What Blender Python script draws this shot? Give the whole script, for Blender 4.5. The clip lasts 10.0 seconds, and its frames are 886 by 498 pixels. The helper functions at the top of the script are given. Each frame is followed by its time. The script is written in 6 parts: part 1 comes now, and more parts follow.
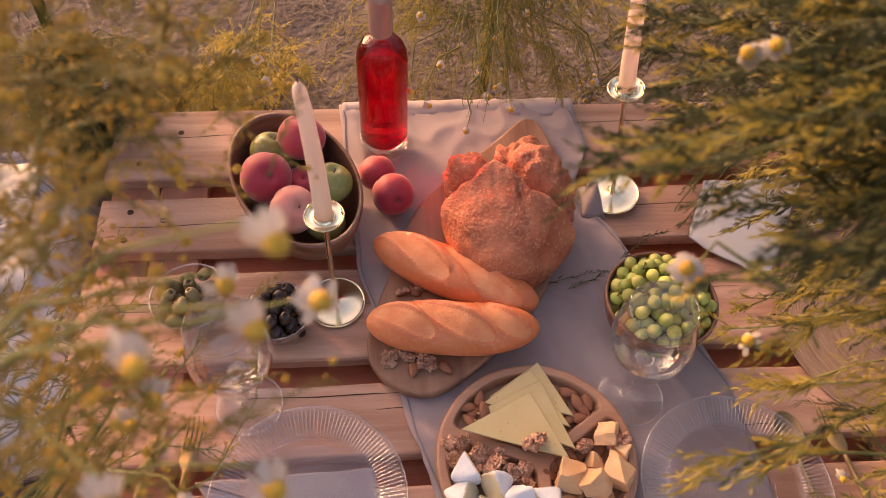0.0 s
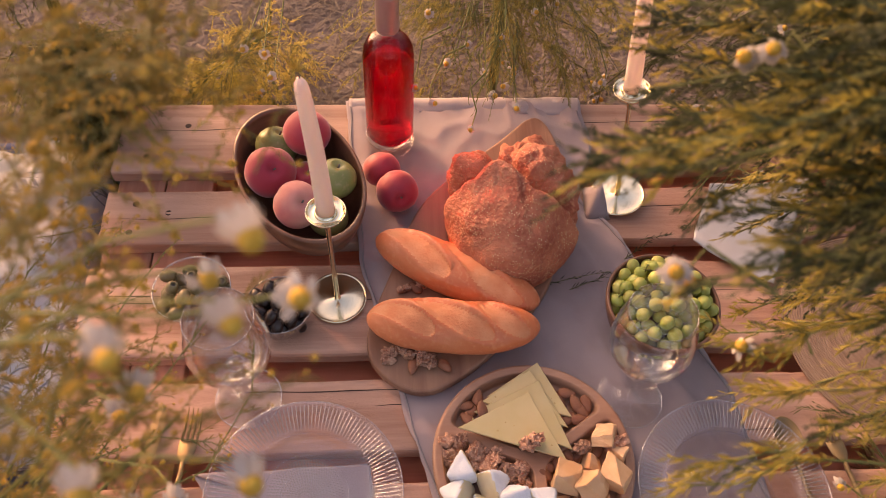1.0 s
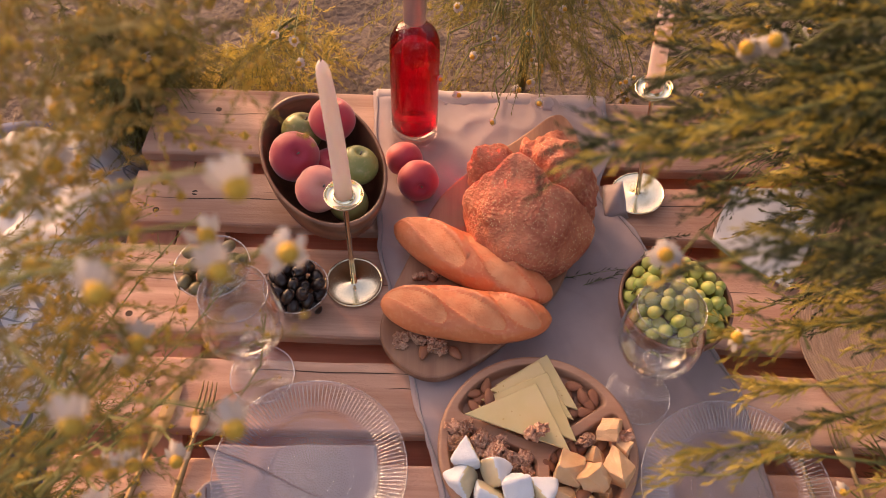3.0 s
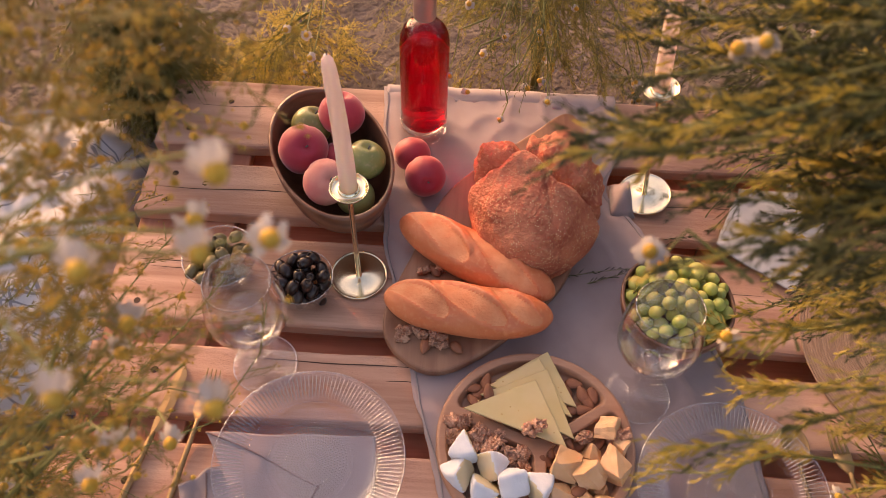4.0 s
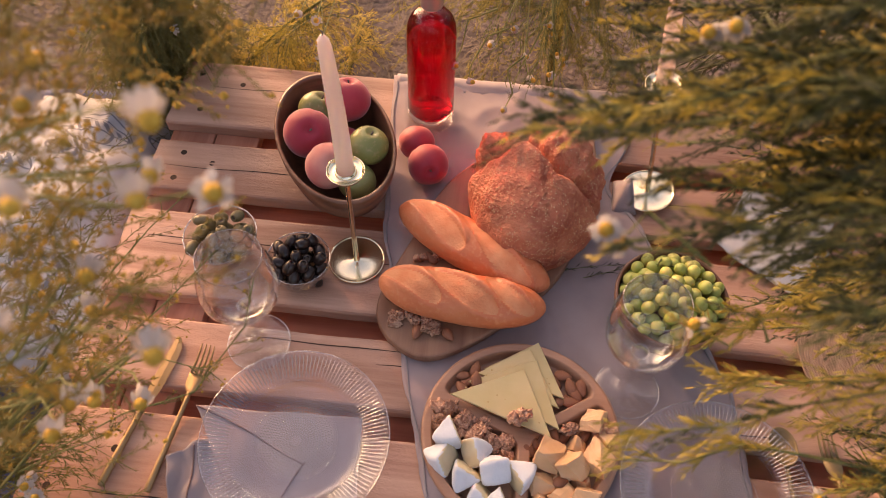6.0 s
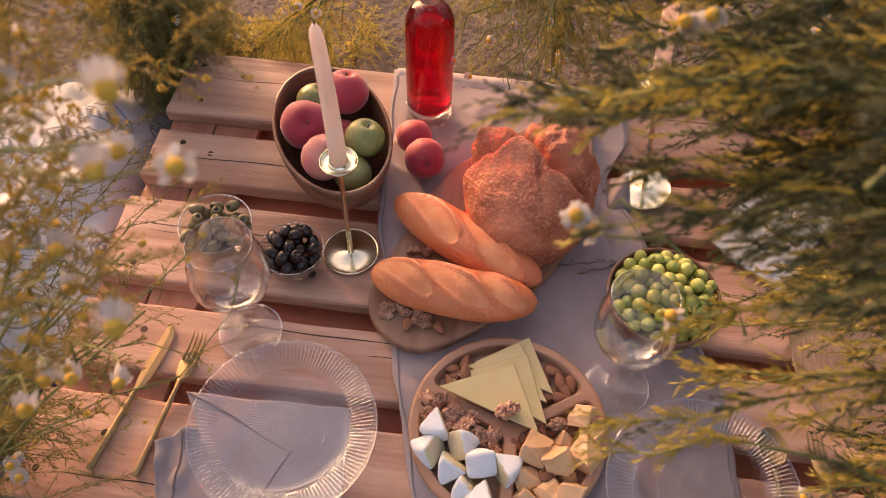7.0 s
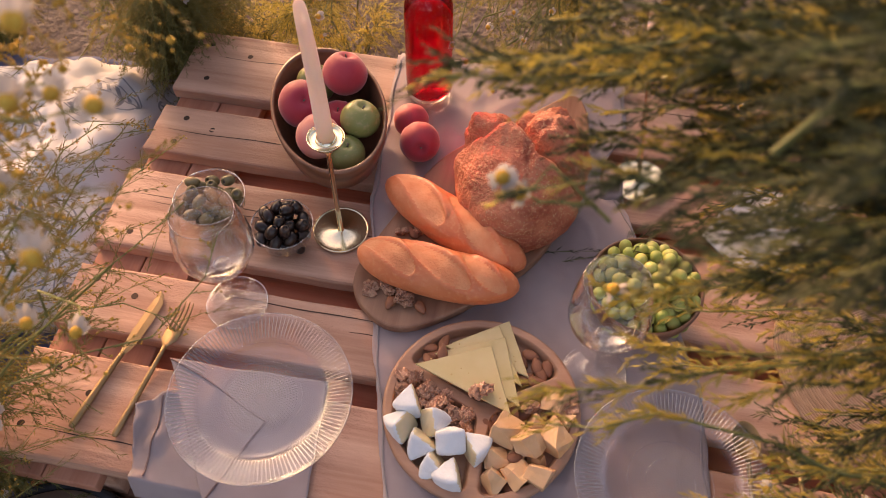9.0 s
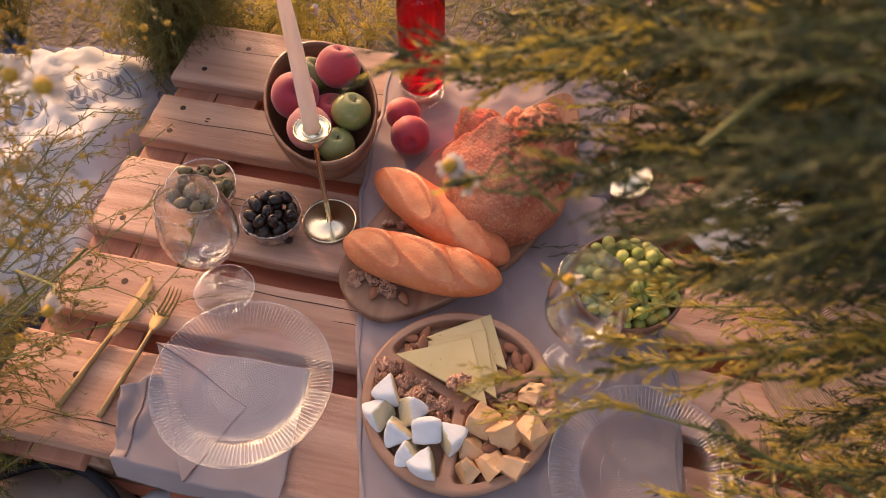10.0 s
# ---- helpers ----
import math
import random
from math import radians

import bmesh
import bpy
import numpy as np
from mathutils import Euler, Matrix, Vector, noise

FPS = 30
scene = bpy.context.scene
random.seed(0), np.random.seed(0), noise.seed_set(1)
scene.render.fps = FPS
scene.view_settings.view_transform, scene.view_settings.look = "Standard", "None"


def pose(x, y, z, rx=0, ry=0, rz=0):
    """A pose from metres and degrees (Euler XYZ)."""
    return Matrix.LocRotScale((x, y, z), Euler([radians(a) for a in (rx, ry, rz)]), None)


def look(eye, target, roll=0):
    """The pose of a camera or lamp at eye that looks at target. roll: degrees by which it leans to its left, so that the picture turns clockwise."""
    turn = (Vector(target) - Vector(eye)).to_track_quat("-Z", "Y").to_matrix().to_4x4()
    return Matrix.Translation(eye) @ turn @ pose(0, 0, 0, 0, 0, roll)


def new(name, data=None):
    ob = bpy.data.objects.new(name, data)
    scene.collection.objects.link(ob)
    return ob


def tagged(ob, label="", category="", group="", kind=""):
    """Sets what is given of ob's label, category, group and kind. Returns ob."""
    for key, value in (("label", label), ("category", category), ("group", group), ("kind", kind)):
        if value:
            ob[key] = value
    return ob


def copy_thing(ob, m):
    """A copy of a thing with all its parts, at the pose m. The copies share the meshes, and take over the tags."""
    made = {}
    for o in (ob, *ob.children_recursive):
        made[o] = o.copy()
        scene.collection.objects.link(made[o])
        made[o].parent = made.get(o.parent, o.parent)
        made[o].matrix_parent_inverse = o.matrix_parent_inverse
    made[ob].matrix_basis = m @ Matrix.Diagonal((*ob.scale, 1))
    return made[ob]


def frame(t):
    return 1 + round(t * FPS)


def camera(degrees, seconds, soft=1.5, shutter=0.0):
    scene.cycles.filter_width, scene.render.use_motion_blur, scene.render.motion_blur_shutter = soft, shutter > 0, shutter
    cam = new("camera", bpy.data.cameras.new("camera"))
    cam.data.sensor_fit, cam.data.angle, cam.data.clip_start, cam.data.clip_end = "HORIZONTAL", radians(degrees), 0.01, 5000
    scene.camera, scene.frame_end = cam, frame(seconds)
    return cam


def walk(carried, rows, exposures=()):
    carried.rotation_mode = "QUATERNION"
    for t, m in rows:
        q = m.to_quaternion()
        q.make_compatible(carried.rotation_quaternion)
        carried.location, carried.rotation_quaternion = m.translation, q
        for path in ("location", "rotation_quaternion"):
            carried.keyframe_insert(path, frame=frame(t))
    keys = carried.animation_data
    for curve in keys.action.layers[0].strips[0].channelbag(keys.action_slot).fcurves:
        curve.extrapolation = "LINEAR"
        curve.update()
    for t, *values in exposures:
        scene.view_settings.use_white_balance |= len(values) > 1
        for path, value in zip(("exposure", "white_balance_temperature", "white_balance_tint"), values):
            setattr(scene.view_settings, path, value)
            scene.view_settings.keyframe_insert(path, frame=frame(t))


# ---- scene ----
cam = camera(58.1, 10.0, 0.8)
cam.data.dof.use_dof, cam.data.dof.focus_distance, cam.data.dof.aperture_fstop = True, 1.14, 5.6
PATH = [
    (0, (-0.127, -0.508, 1.267), (0.012, 0.623, -0.377), 3.9),
    (0.5, (-0.117, -0.508, 1.271), (0.004, 0.617, -0.378), 3.7),
    (1, (-0.113, -0.508, 1.268), (-0.005, 0.619, -0.381), 3.8),
    (1.5, (-0.106, -0.512, 1.266), (-0.02, 0.617, -0.382), 3.5),
    (2, (-0.103, -0.515, 1.268), (-0.037, 0.614, -0.382), 3.5),
    (2.5, (-0.097, -0.524, 1.269), (-0.052, 0.609, -0.379), 3.2),
    (4, (-0.072, -0.538, 1.276), (-0.09, 0.588, -0.377), 2.5),
    (4.5, (-0.057, -0.544, 1.277), (-0.102, 0.581, -0.376), 2.1),
    (5, (-0.048, -0.55, 1.276), (-0.102, 0.577, -0.375), 2.3),
    (5.5, (-0.038, -0.552, 1.273), (-0.11, 0.571, -0.38), 2.1),
    (7, (-0.001, -0.56, 1.267), (-0.117, 0.561, -0.385), 1.9),
    (7.5, (0.017, -0.566, 1.263), (-0.121, 0.556, -0.387), 1.6),
    (8, (0.034, -0.567, 1.263), (-0.122, 0.549, -0.389), 1.4),
    (8.5, (0.05, -0.571, 1.261), (-0.125, 0.543, -0.391), 1.2),
    (9, (0.069, -0.577, 1.261), (-0.131, 0.533, -0.391), 0.8),
    (9.5, (0.091, -0.58, 1.265), (-0.132, 0.523, -0.389), 0.5),
    (10, (0.114, -0.581, 1.267), (-0.124, 0.517, -0.388), 0.4),
]
walk(cam, [(t, look(eye, target, roll)) for t, eye, target, roll in PATH], [(0, -0.57, 7950, 37), (10, -0.56, 7600, 31)])


# ---- world, sun, exposure ----
SUN_EL, SUN_AZ = 15.0, -38.0          # height of the sun; its bearing from +y, clockwise
world = bpy.data.worlds.new("sky")
scene.world = world
world.use_nodes = True
wn = world.node_tree
sky = wn.nodes.new("ShaderNodeTexSky")
sky.sky_type, sky.sun_disc = "NISHITA", False
sky.dust_density, sky.air_density, sky.ozone_density = 7.0, 1.1, 0.6
sky.sun_elevation, sky.sun_rotation = radians(SUN_EL), radians(SUN_AZ)
wn.links.new(sky.outputs[0], wn.nodes["Background"].inputs[0])
wn.nodes["Background"].inputs[1].default_value = 0.68
sun = new("sun", bpy.data.lights.new("sun", "SUN"))
sun.data.energy, sun.data.angle, sun.data.color = 4.3, radians(1.2), (1.0, 0.52, 0.29)
SUN_DIR = Vector((math.sin(radians(SUN_AZ)) * math.cos(radians(SUN_EL)), math.cos(radians(SUN_AZ)) * math.cos(radians(SUN_EL)), math.sin(radians(SUN_EL))))
sun.matrix_world = look(SUN_DIR * 10, (0, 0, 0))


# ---- materials ----
def nodes_of(name):
    m = bpy.data.materials.new(name)
    m.use_nodes = True
    return m, m.node_tree.nodes, m.node_tree.links


def mat(name, c1, c2, scale=20.0, rough=0.6, bump=0.1, fine=150.0, stretch=(1, 1, 1), metal=0.0, sub=0.0, sheen=0.0, coat=0.0, rnd=0.12, c3=None, trans=0.0, dist=0.002):
    """Two colours mixed by a coarse noise, a third by a finer one; bump from a fine noise; small change from piece to piece."""
    m, n, l = nodes_of(name)
    b = n["Principled BSDF"]
    tc, mp = n.new("ShaderNodeTexCoord"), n.new("ShaderNodeMapping")
    mp.inputs["Scale"].default_value = stretch
    l.new(tc.outputs["Object"], mp.inputs["Vector"])
    info = n.new("ShaderNodeObjectInfo")
    add = n.new("ShaderNodeVectorMath")
    add.operation = "MULTIPLY_ADD"
    comb = n.new("ShaderNodeCombineXYZ")
    for i in range(3):
        l.new(info.outputs["Random"], comb.inputs[i])
    add.inputs[1].default_value = (7.3, 5.1, 3.7)
    l.new(comb.outputs[0], add.inputs[0])
    l.new(mp.outputs[0], add.inputs[2])
    big = n.new("ShaderNodeTexNoise")
    big.inputs["Scale"].default_value, big.inputs["Detail"].default_value = scale, 6
    l.new(add.outputs[0], big.inputs["Vector"])
    small = n.new("ShaderNodeTexNoise")
    small.inputs["Scale"].default_value, small.inputs["Detail"].default_value = fine, 4
    l.new(add.outputs[0], small.inputs["Vector"])
    ramp = n.new("ShaderNodeValToRGB")
    ramp.color_ramp.elements[0].position, ramp.color_ramp.elements[1].position = 0.36, 0.64
    ramp.color_ramp.elements[0].color, ramp.color_ramp.elements[1].color = (*c1, 1), (*c2, 1)
    l.new(big.outputs[0], ramp.inputs[0])
    colour = ramp.outputs[0]
    if c3:
        mix = n.new("ShaderNodeMix")
        mix.data_type = "RGBA"
        r2 = n.new("ShaderNodeMapRange")
        r2.inputs[1].default_value, r2.inputs[2].default_value = 0.52, 0.72
        l.new(small.outputs[0], r2.inputs[0])
        l.new(r2.outputs[0], mix.inputs[0])
        l.new(colour, mix.inputs[6])
        mix.inputs[7].default_value = (*c3, 1)
        colour = mix.outputs[2]
    hsv = n.new("ShaderNodeHueSaturation")
    r3 = n.new("ShaderNodeMapRange")
    r3.inputs[3].default_value, r3.inputs[4].default_value = 1 - rnd, 1 + rnd
    l.new(info.outputs["Random"], r3.inputs[0])
    l.new(r3.outputs[0], hsv.inputs["Value"])
    l.new(colour, hsv.inputs["Color"])
    l.new(hsv.outputs[0], b.inputs["Base Color"])
    b.inputs["Roughness"].default_value, b.inputs["Metallic"].default_value = rough, metal
    b.inputs["Subsurface Weight"].default_value = sub
    b.inputs["Subsurface Radius"].default_value = (0.02, 0.01, 0.006)
    b.inputs["Sheen Weight"].default_value = sheen
    b.inputs["Coat Weight"].default_value = coat
    if bump:
        bp = n.new("ShaderNodeBump")
        bp.inputs["Strength"].default_value, bp.inputs["Distance"].default_value = bump, dist
        l.new(small.outputs[0], bp.inputs["Height"])
        l.new(bp.outputs[0], b.inputs["Normal"])
    if trans:
        t = n.new("ShaderNodeBsdfTranslucent")
        l.new(hsv.outputs[0], t.inputs[0])
        ms = n.new("ShaderNodeMixShader")
        ms.inputs[0].default_value = trans
        l.new(b.outputs[0], ms.inputs[1])
        l.new(t.outputs[0], ms.inputs[2])
        l.new(ms.outputs[0], n["Material Output"].inputs[0])
    return m


def wood(name, dark, light, grain=55.0, rough=0.55, bump=0.25, line=0.5, axis=0, rnd=0.15, saw=0.0):
    """Wood with fibres along one axis of the piece, growth lines and fine pores."""
    m, n, l = nodes_of(name)
    b = n["Principled BSDF"]
    tc, mp, info = n.new("ShaderNodeTexCoord"), n.new("ShaderNodeMapping"), n.new("ShaderNodeObjectInfo")
    st = [1.0, 1.0, 1.0]
    st[axis] = 0.06
    mp.inputs["Scale"].default_value = st
    l.new(tc.outputs["Object"], mp.inputs["Vector"])
    comb, add = n.new("ShaderNodeCombineXYZ"), n.new("ShaderNodeVectorMath")
    add.operation = "MULTIPLY_ADD"
    add.inputs[1].default_value = (9.1, 6.3, 4.9)
    for i in range(3):
        l.new(info.outputs["Random"], comb.inputs[i])
    l.new(comb.outputs[0], add.inputs[0])
    l.new(mp.outputs[0], add.inputs[2])
    warp = n.new("ShaderNodeTexNoise")
    warp.inputs["Scale"].default_value, warp.inputs["Detail"].default_value = 9, 3
    l.new(add.outputs[0], warp.inputs["Vector"])
    fib = n.new("ShaderNodeTexNoise")
    fib.inputs["Scale"].default_value, fib.inputs["Detail"].default_value = grain * 4, 5
    l.new(add.outputs[0], fib.inputs["Vector"])
    wv = n.new("ShaderNodeMath")
    wv.operation = "MULTIPLY_ADD"
    wv.inputs[1].default_value = 34.0
    l.new(warp.outputs[0], wv.inputs[0])
    l.new(fib.outputs[0], wv.inputs[2])
    sn = n.new("ShaderNodeMath")
    sn.operation = "SINE"
    l.new(wv.outputs[0], sn.inputs[0])
    mr = n.new("ShaderNodeMapRange")
    mr.inputs[1].default_value, mr.inputs[2].default_value = -1, 1
    mr.inputs[3].default_value, mr.inputs[4].default_value = 0.5 - line / 2, 0.5 + line / 2
    l.new(sn.outputs[0], mr.inputs[0])
    mix0 = n.new("ShaderNodeMath")
    mix0.operation = "MULTIPLY_ADD"
    mix0.inputs[1].default_value = 0.55
    l.new(mr.outputs[0], mix0.inputs[0])
    half = n.new("ShaderNodeMath")
    half.operation = "MULTIPLY"
    half.inputs[1].default_value = 0.45
    l.new(fib.outputs[0], half.inputs[0])
    l.new(half.outputs[0], mix0.inputs[2])
    ramp = n.new("ShaderNodeValToRGB")
    ramp.color_ramp.elements[0].position, ramp.color_ramp.elements[1].position = 0.25, 0.72
    ramp.color_ramp.elements[0].color, ramp.color_ramp.elements[1].color = (*dark, 1), (*light, 1)
    l.new(mix0.outputs[0], ramp.inputs[0])
    blot = n.new("ShaderNodeTexNoise")
    blot.inputs["Scale"].default_value, blot.inputs["Detail"].default_value = 6, 5
    l.new(tc.outputs["Object"], blot.inputs["Vector"])
    r4 = n.new("ShaderNodeMapRange")
    r4.inputs[1].default_value, r4.inputs[2].default_value, r4.inputs[3].default_value, r4.inputs[4].default_value = 0.3, 0.7, 0.8, 1.12
    l.new(blot.outputs[0], r4.inputs[0])
    r3 = n.new("ShaderNodeMapRange")
    r3.inputs[3].default_value, r3.inputs[4].default_value = 1 - rnd, 1 + rnd
    l.new(info.outputs["Random"], r3.inputs[0])
    mul = n.new("ShaderNodeMath")
    mul.operation = "MULTIPLY"
    l.new(r4.outputs[0], mul.inputs[0])
    l.new(r3.outputs[0], mul.inputs[1])
    hsv = n.new("ShaderNodeHueSaturation")
    l.new(mul.outputs[0], hsv.inputs["Value"])
    l.new(ramp.outputs[0], hsv.inputs["Color"])
    l.new(hsv.outputs[0], b.inputs["Base Color"])
    b.inputs["Roughness"].default_value = rough
    bp = n.new("ShaderNodeBump")
    bp.inputs["Strength"].default_value, bp.inputs["Distance"].default_value = bump, 0.0015
    l.new(mix0.outputs[0], bp.inputs["Height"])
    l.new(bp.outputs[0], b.inputs["Normal"])
    if saw:
        # torn fibres of the sawn face, stronger in some places
        m2, sw, b2, pat, r5 = n.new("ShaderNodeMapping"), n.new("ShaderNodeTexNoise"), n.new("ShaderNodeBump"), n.new("ShaderNodeTexNoise"), n.new("ShaderNodeMapRange")
        m2.inputs["Scale"].default_value = (0.55, 1.0, 1.0)
        l.new(tc.outputs["Object"], m2.inputs[0])
        l.new(m2.outputs[0], sw.inputs["Vector"])
        sw.inputs["Scale"].default_value, sw.inputs["Detail"].default_value, sw.inputs["Roughness"].default_value = 230, 3, 0.6
        pat.inputs["Scale"].default_value = 11
        l.new(tc.outputs["Object"], pat.inputs["Vector"])
        r5.inputs[1].default_value, r5.inputs[2].default_value, r5.inputs[3].default_value, r5.inputs[4].default_value = 0.4, 0.62, 0.25 * saw, saw
        l.new(pat.outputs[0], r5.inputs[0])
        l.new(r5.outputs[0], b2.inputs["Strength"])
        b2.inputs["Distance"].default_value = 0.0022
        l.new(sw.outputs[0], b2.inputs["Height"])
        l.new(bp.outputs[0], b2.inputs["Normal"])
        l.new(b2.outputs[0], b.inputs["Normal"])
    return m


def clear(name, tint, gloss=1.0, rough=0.0, low=0.025, high=0.95, power=4.2):
    """Thin clear glass: what lies behind shows through, with a tint, and the surface mirrors more at grazing angles."""
    m, n, l = nodes_of(name)
    n.remove(n["Principled BSDF"])
    t, g, f, ms = n.new("ShaderNodeBsdfTransparent"), n.new("ShaderNodeBsdfGlossy"), n.new("ShaderNodeLayerWeight"), n.new("ShaderNodeMixShader")
    t.inputs[0].default_value = (*tint, 1)
    g.inputs["Roughness"].default_value = rough
    g.inputs["Color"].default_value = (gloss, gloss, gloss, 1)
    p, r = n.new("ShaderNodeMath"), n.new("ShaderNodeMapRange")
    p.operation, p.inputs[1].default_value = "POWER", power
    l.new(f.outputs["Facing"], p.inputs[0])
    l.new(p.outputs[0], r.inputs[0])
    r.inputs[3].default_value, r.inputs[4].default_value = low, high
    l.new(r.outputs[0], ms.inputs[0])
    l.new(t.outputs[0], ms.inputs[1])
    l.new(g.outputs[0], ms.inputs[2])
    l.new(ms.outputs[0], n["Material Output"].inputs[0])
    return m


PINE = wood("pine_board", (0.36, 0.18, 0.118), (0.55, 0.33, 0.235), line=0.62, bump=0.5, rough=0.62, saw=0.7)
# lower boards, reddened for the warm light that bounces in the gaps
PINE_LOW = wood("bounce_red_pine_board", (0.5, 0.135, 0.072), (0.66, 0.23, 0.13), line=0.5, bump=0.45, rough=0.7)
PINE_Y = wood("pine_cross_board", (0.34, 0.125, 0.072), (0.48, 0.215, 0.135), axis=1, rough=0.7)
# near-black, for the shade inside nail holes and splits
RECESS = mat("recess_shade", (0.025, 0.016, 0.014), (0.06, 0.035, 0.025), 60, 0.6, 0.2, metal=0.6)
OAK = wood("board_wood", (0.19, 0.082, 0.047), (0.31, 0.162, 0.098), axis=1, rough=0.5, line=0.7)
BEECH = wood("plate_wood", (0.29, 0.145, 0.0891), (0.37, 0.205, 0.132), rough=0.45, line=0.35, bump=0.1)
ACACIA = wood("bowl_wood", (0.115, 0.0468, 0.0252), (0.23, 0.104, 0.0612), rough=0.4, line=0.6, bump=0.1)
LINEN = mat("grey_linen", (0.305, 0.243, 0.248), (0.358, 0.290, 0.292), 14, 0.9, 0.35, 900, sheen=0.2, rnd=0.03, dist=0.0006, trans=0.1)
HEM = mat("linen_hem", (0.237, 0.211, 0.218), (0.275, 0.243, 0.25), 30, 0.9, 0.3, 700, rnd=0.03)
# back hem tilted to the sun; its brightness is put into a paler colour
HEM_FOLD = mat("sunlit_turned_linen", (0.40, 0.335, 0.335), (0.47, 0.395, 0.39), 18, 0.9, 0.4, 700, sheen=0.2, rnd=0.03, dist=0.0008, trans=0.15)
NAPKIN = mat("blush_linen", (0.31, 0.25, 0.255), (0.36, 0.295, 0.3), 16, 0.9, 0.3, 900, sheen=0.2, rnd=0.03, dist=0.0006, trans=0.12)
NAPKIN_HEM = mat("brown_stitched_hem", (0.16, 0.10, 0.10), (0.22, 0.15, 0.14), 40, 0.9, 0.2)
WHITE_CLOTH = mat("white_cotton", (0.42, 0.41, 0.41), (0.5, 0.49, 0.49), 14, 0.9, 0.3, 700, sheen=0.2, dist=0.0006)
BRASS = mat("brass", (0.86, 0.74, 0.50), (0.90, 0.80, 0.57), 30, 0.15, 0.02, metal=1.0, rnd=0.03)
GOLD = mat("brushed_gold_steel", (0.36, 0.25, 0.13), (0.43, 0.31, 0.175), 30, 0.65, 0.03, metal=1.0, rnd=0.03)
WAX = mat("pink_wax", (0.88, 0.74, 0.67), (0.9, 0.78, 0.71), 12, 0.45, 0.03, sub=0.8, rnd=0.02, trans=0.45)
WICK = mat("burnt_wick", (0.08, 0.06, 0.05), (0.2, 0.17, 0.14), 80, 0.9, 0.1)
RIM_GLASS = clear("thick_glass_edge", (0.90, 0.91, 0.91), low=0.20, high=0.95, power=2.5)
GLASS = clear("clear_glass", (0.975, 0.978, 0.98), low=0.035, power=2.7)
PLATE_GLASS = clear("pressed_glass", (0.95, 0.95, 0.965), rough=0.12, low=0.055, high=0.6)
RIB_GLASS = clear("pressed_glass_rib", (0.86, 0.87, 0.89), rough=0.25, low=0.12, high=0.45, power=3.0)
BEAD_GLASS = clear("pressed_glass_bead", (0.84, 0.85, 0.87), rough=0.28, low=0.23, high=0.7, power=2.2)
BOTTLE_GLASS = clear("bottle_glass", (0.985, 0.975, 0.975), low=0.02, high=0.40, power=6.0)
CAPSULE = mat("pink_foil_capsule", (0.496, 0.336, 0.304), (0.56, 0.4, 0.368), 30, 0.35, 0.05, metal=0.4)
CRUST = mat("golden_crust", (0.598, 0.158, 0.0612), (0.66, 0.216, 0.0918), 12, 0.42, 0.35, 140, c3=(0.66, 0.245, 0.112), rnd=0.05)
CRUMB = mat("floury_crumb", (0.619, 0.216, 0.0952), (0.671, 0.288, 0.143), 45, 0.8, 0.5, 300, rnd=0.04)
RYE = mat("rough_brown_crust", (0.34, 0.075, 0.036), (0.56, 0.19, 0.1), 22, 0.6, 1.0, 200, c3=(0.54, 0.23, 0.12), rnd=0.03, dist=0.004)
SEED = mat("sesame_seed", (0.629, 0.408, 0.212), (0.714, 0.544, 0.323), 40, 0.5, 0.0)
PEACH = mat("peach_skin", (0.36, 0.012, 0.034), (0.45, 0.045, 0.055), 16, 0.6, 0.1, 500, sheen=0.4, sub=0.1)
PEACH_PALE = mat("pale_peach_skin", (0.5, 0.1, 0.105), (0.6, 0.27, 0.205), 14, 0.6, 0.1, 500, sheen=0.25, sub=0.1)
APPLE = mat("green_apple_skin", (0.175, 0.196, 0.049), (0.252, 0.252, 0.084), 16, 0.42, 0.03, coat=0.15, c3=(0.308, 0.266, 0.112))
GRAPE = mat("green_grape_skin", (0.3, 0.375, 0.085), (0.5, 0.5, 0.15), 30, 0.45, 0.03, sub=0.3, rnd=0.2, trans=0.15)
OLIVE_G = mat("green_olive_skin", (0.155, 0.125, 0.055), (0.225, 0.18, 0.085), 40, 0.42, 0.03, rnd=0.2)
OLIVE_B = mat("black_olive_skin", (0.012, 0.006, 0.005), (0.024, 0.012, 0.010), 40, 0.30, 0.03, rnd=0.2)
OLIVE_IN = mat("olive_hole", (0.10, 0.07, 0.05), (0.16, 0.11, 0.07), 40, 0.6, 0.0)
CHEESE = mat("pale_yellow_cheese", (0.528, 0.416, 0.2), (0.568, 0.456, 0.24), 25, 0.5, 0.12, 120, sub=0.15, rnd=0.04)
EYE = mat("cheese_eye", (0.42, 0.29, 0.11), (0.50, 0.36, 0.15), 40, 0.6, 0.0)
CHEDDAR = mat("orange_hard_cheese", (0.62, 0.35, 0.17), (0.68, 0.42, 0.235), 30, 0.55, 0.35, 160, sub=0.1, rnd=0.1)
RIND = mat("white_mould_rind", (0.62, 0.64, 0.67), (0.68, 0.70, 0.73), 40, 0.85, 0.3, 300, rnd=0.03)
BRIE = mat("soft_cheese_paste", (0.592, 0.48, 0.288), (0.64, 0.544, 0.368), 30, 0.5, 0.1, sub=0.15, rnd=0.05)
WALNUT = mat("walnut_kernel", (0.28, 0.115, 0.065), (0.56, 0.31, 0.2), 70, 0.5, 0.3, 300, rnd=0.3, c3=(0.66, 0.42, 0.29))
ALMOND = mat("almond_skin", (0.2, 0.072, 0.036), (0.288, 0.112, 0.056), 50, 0.6, 0.4, 260, stretch=(0.2, 1, 1), rnd=0.2)
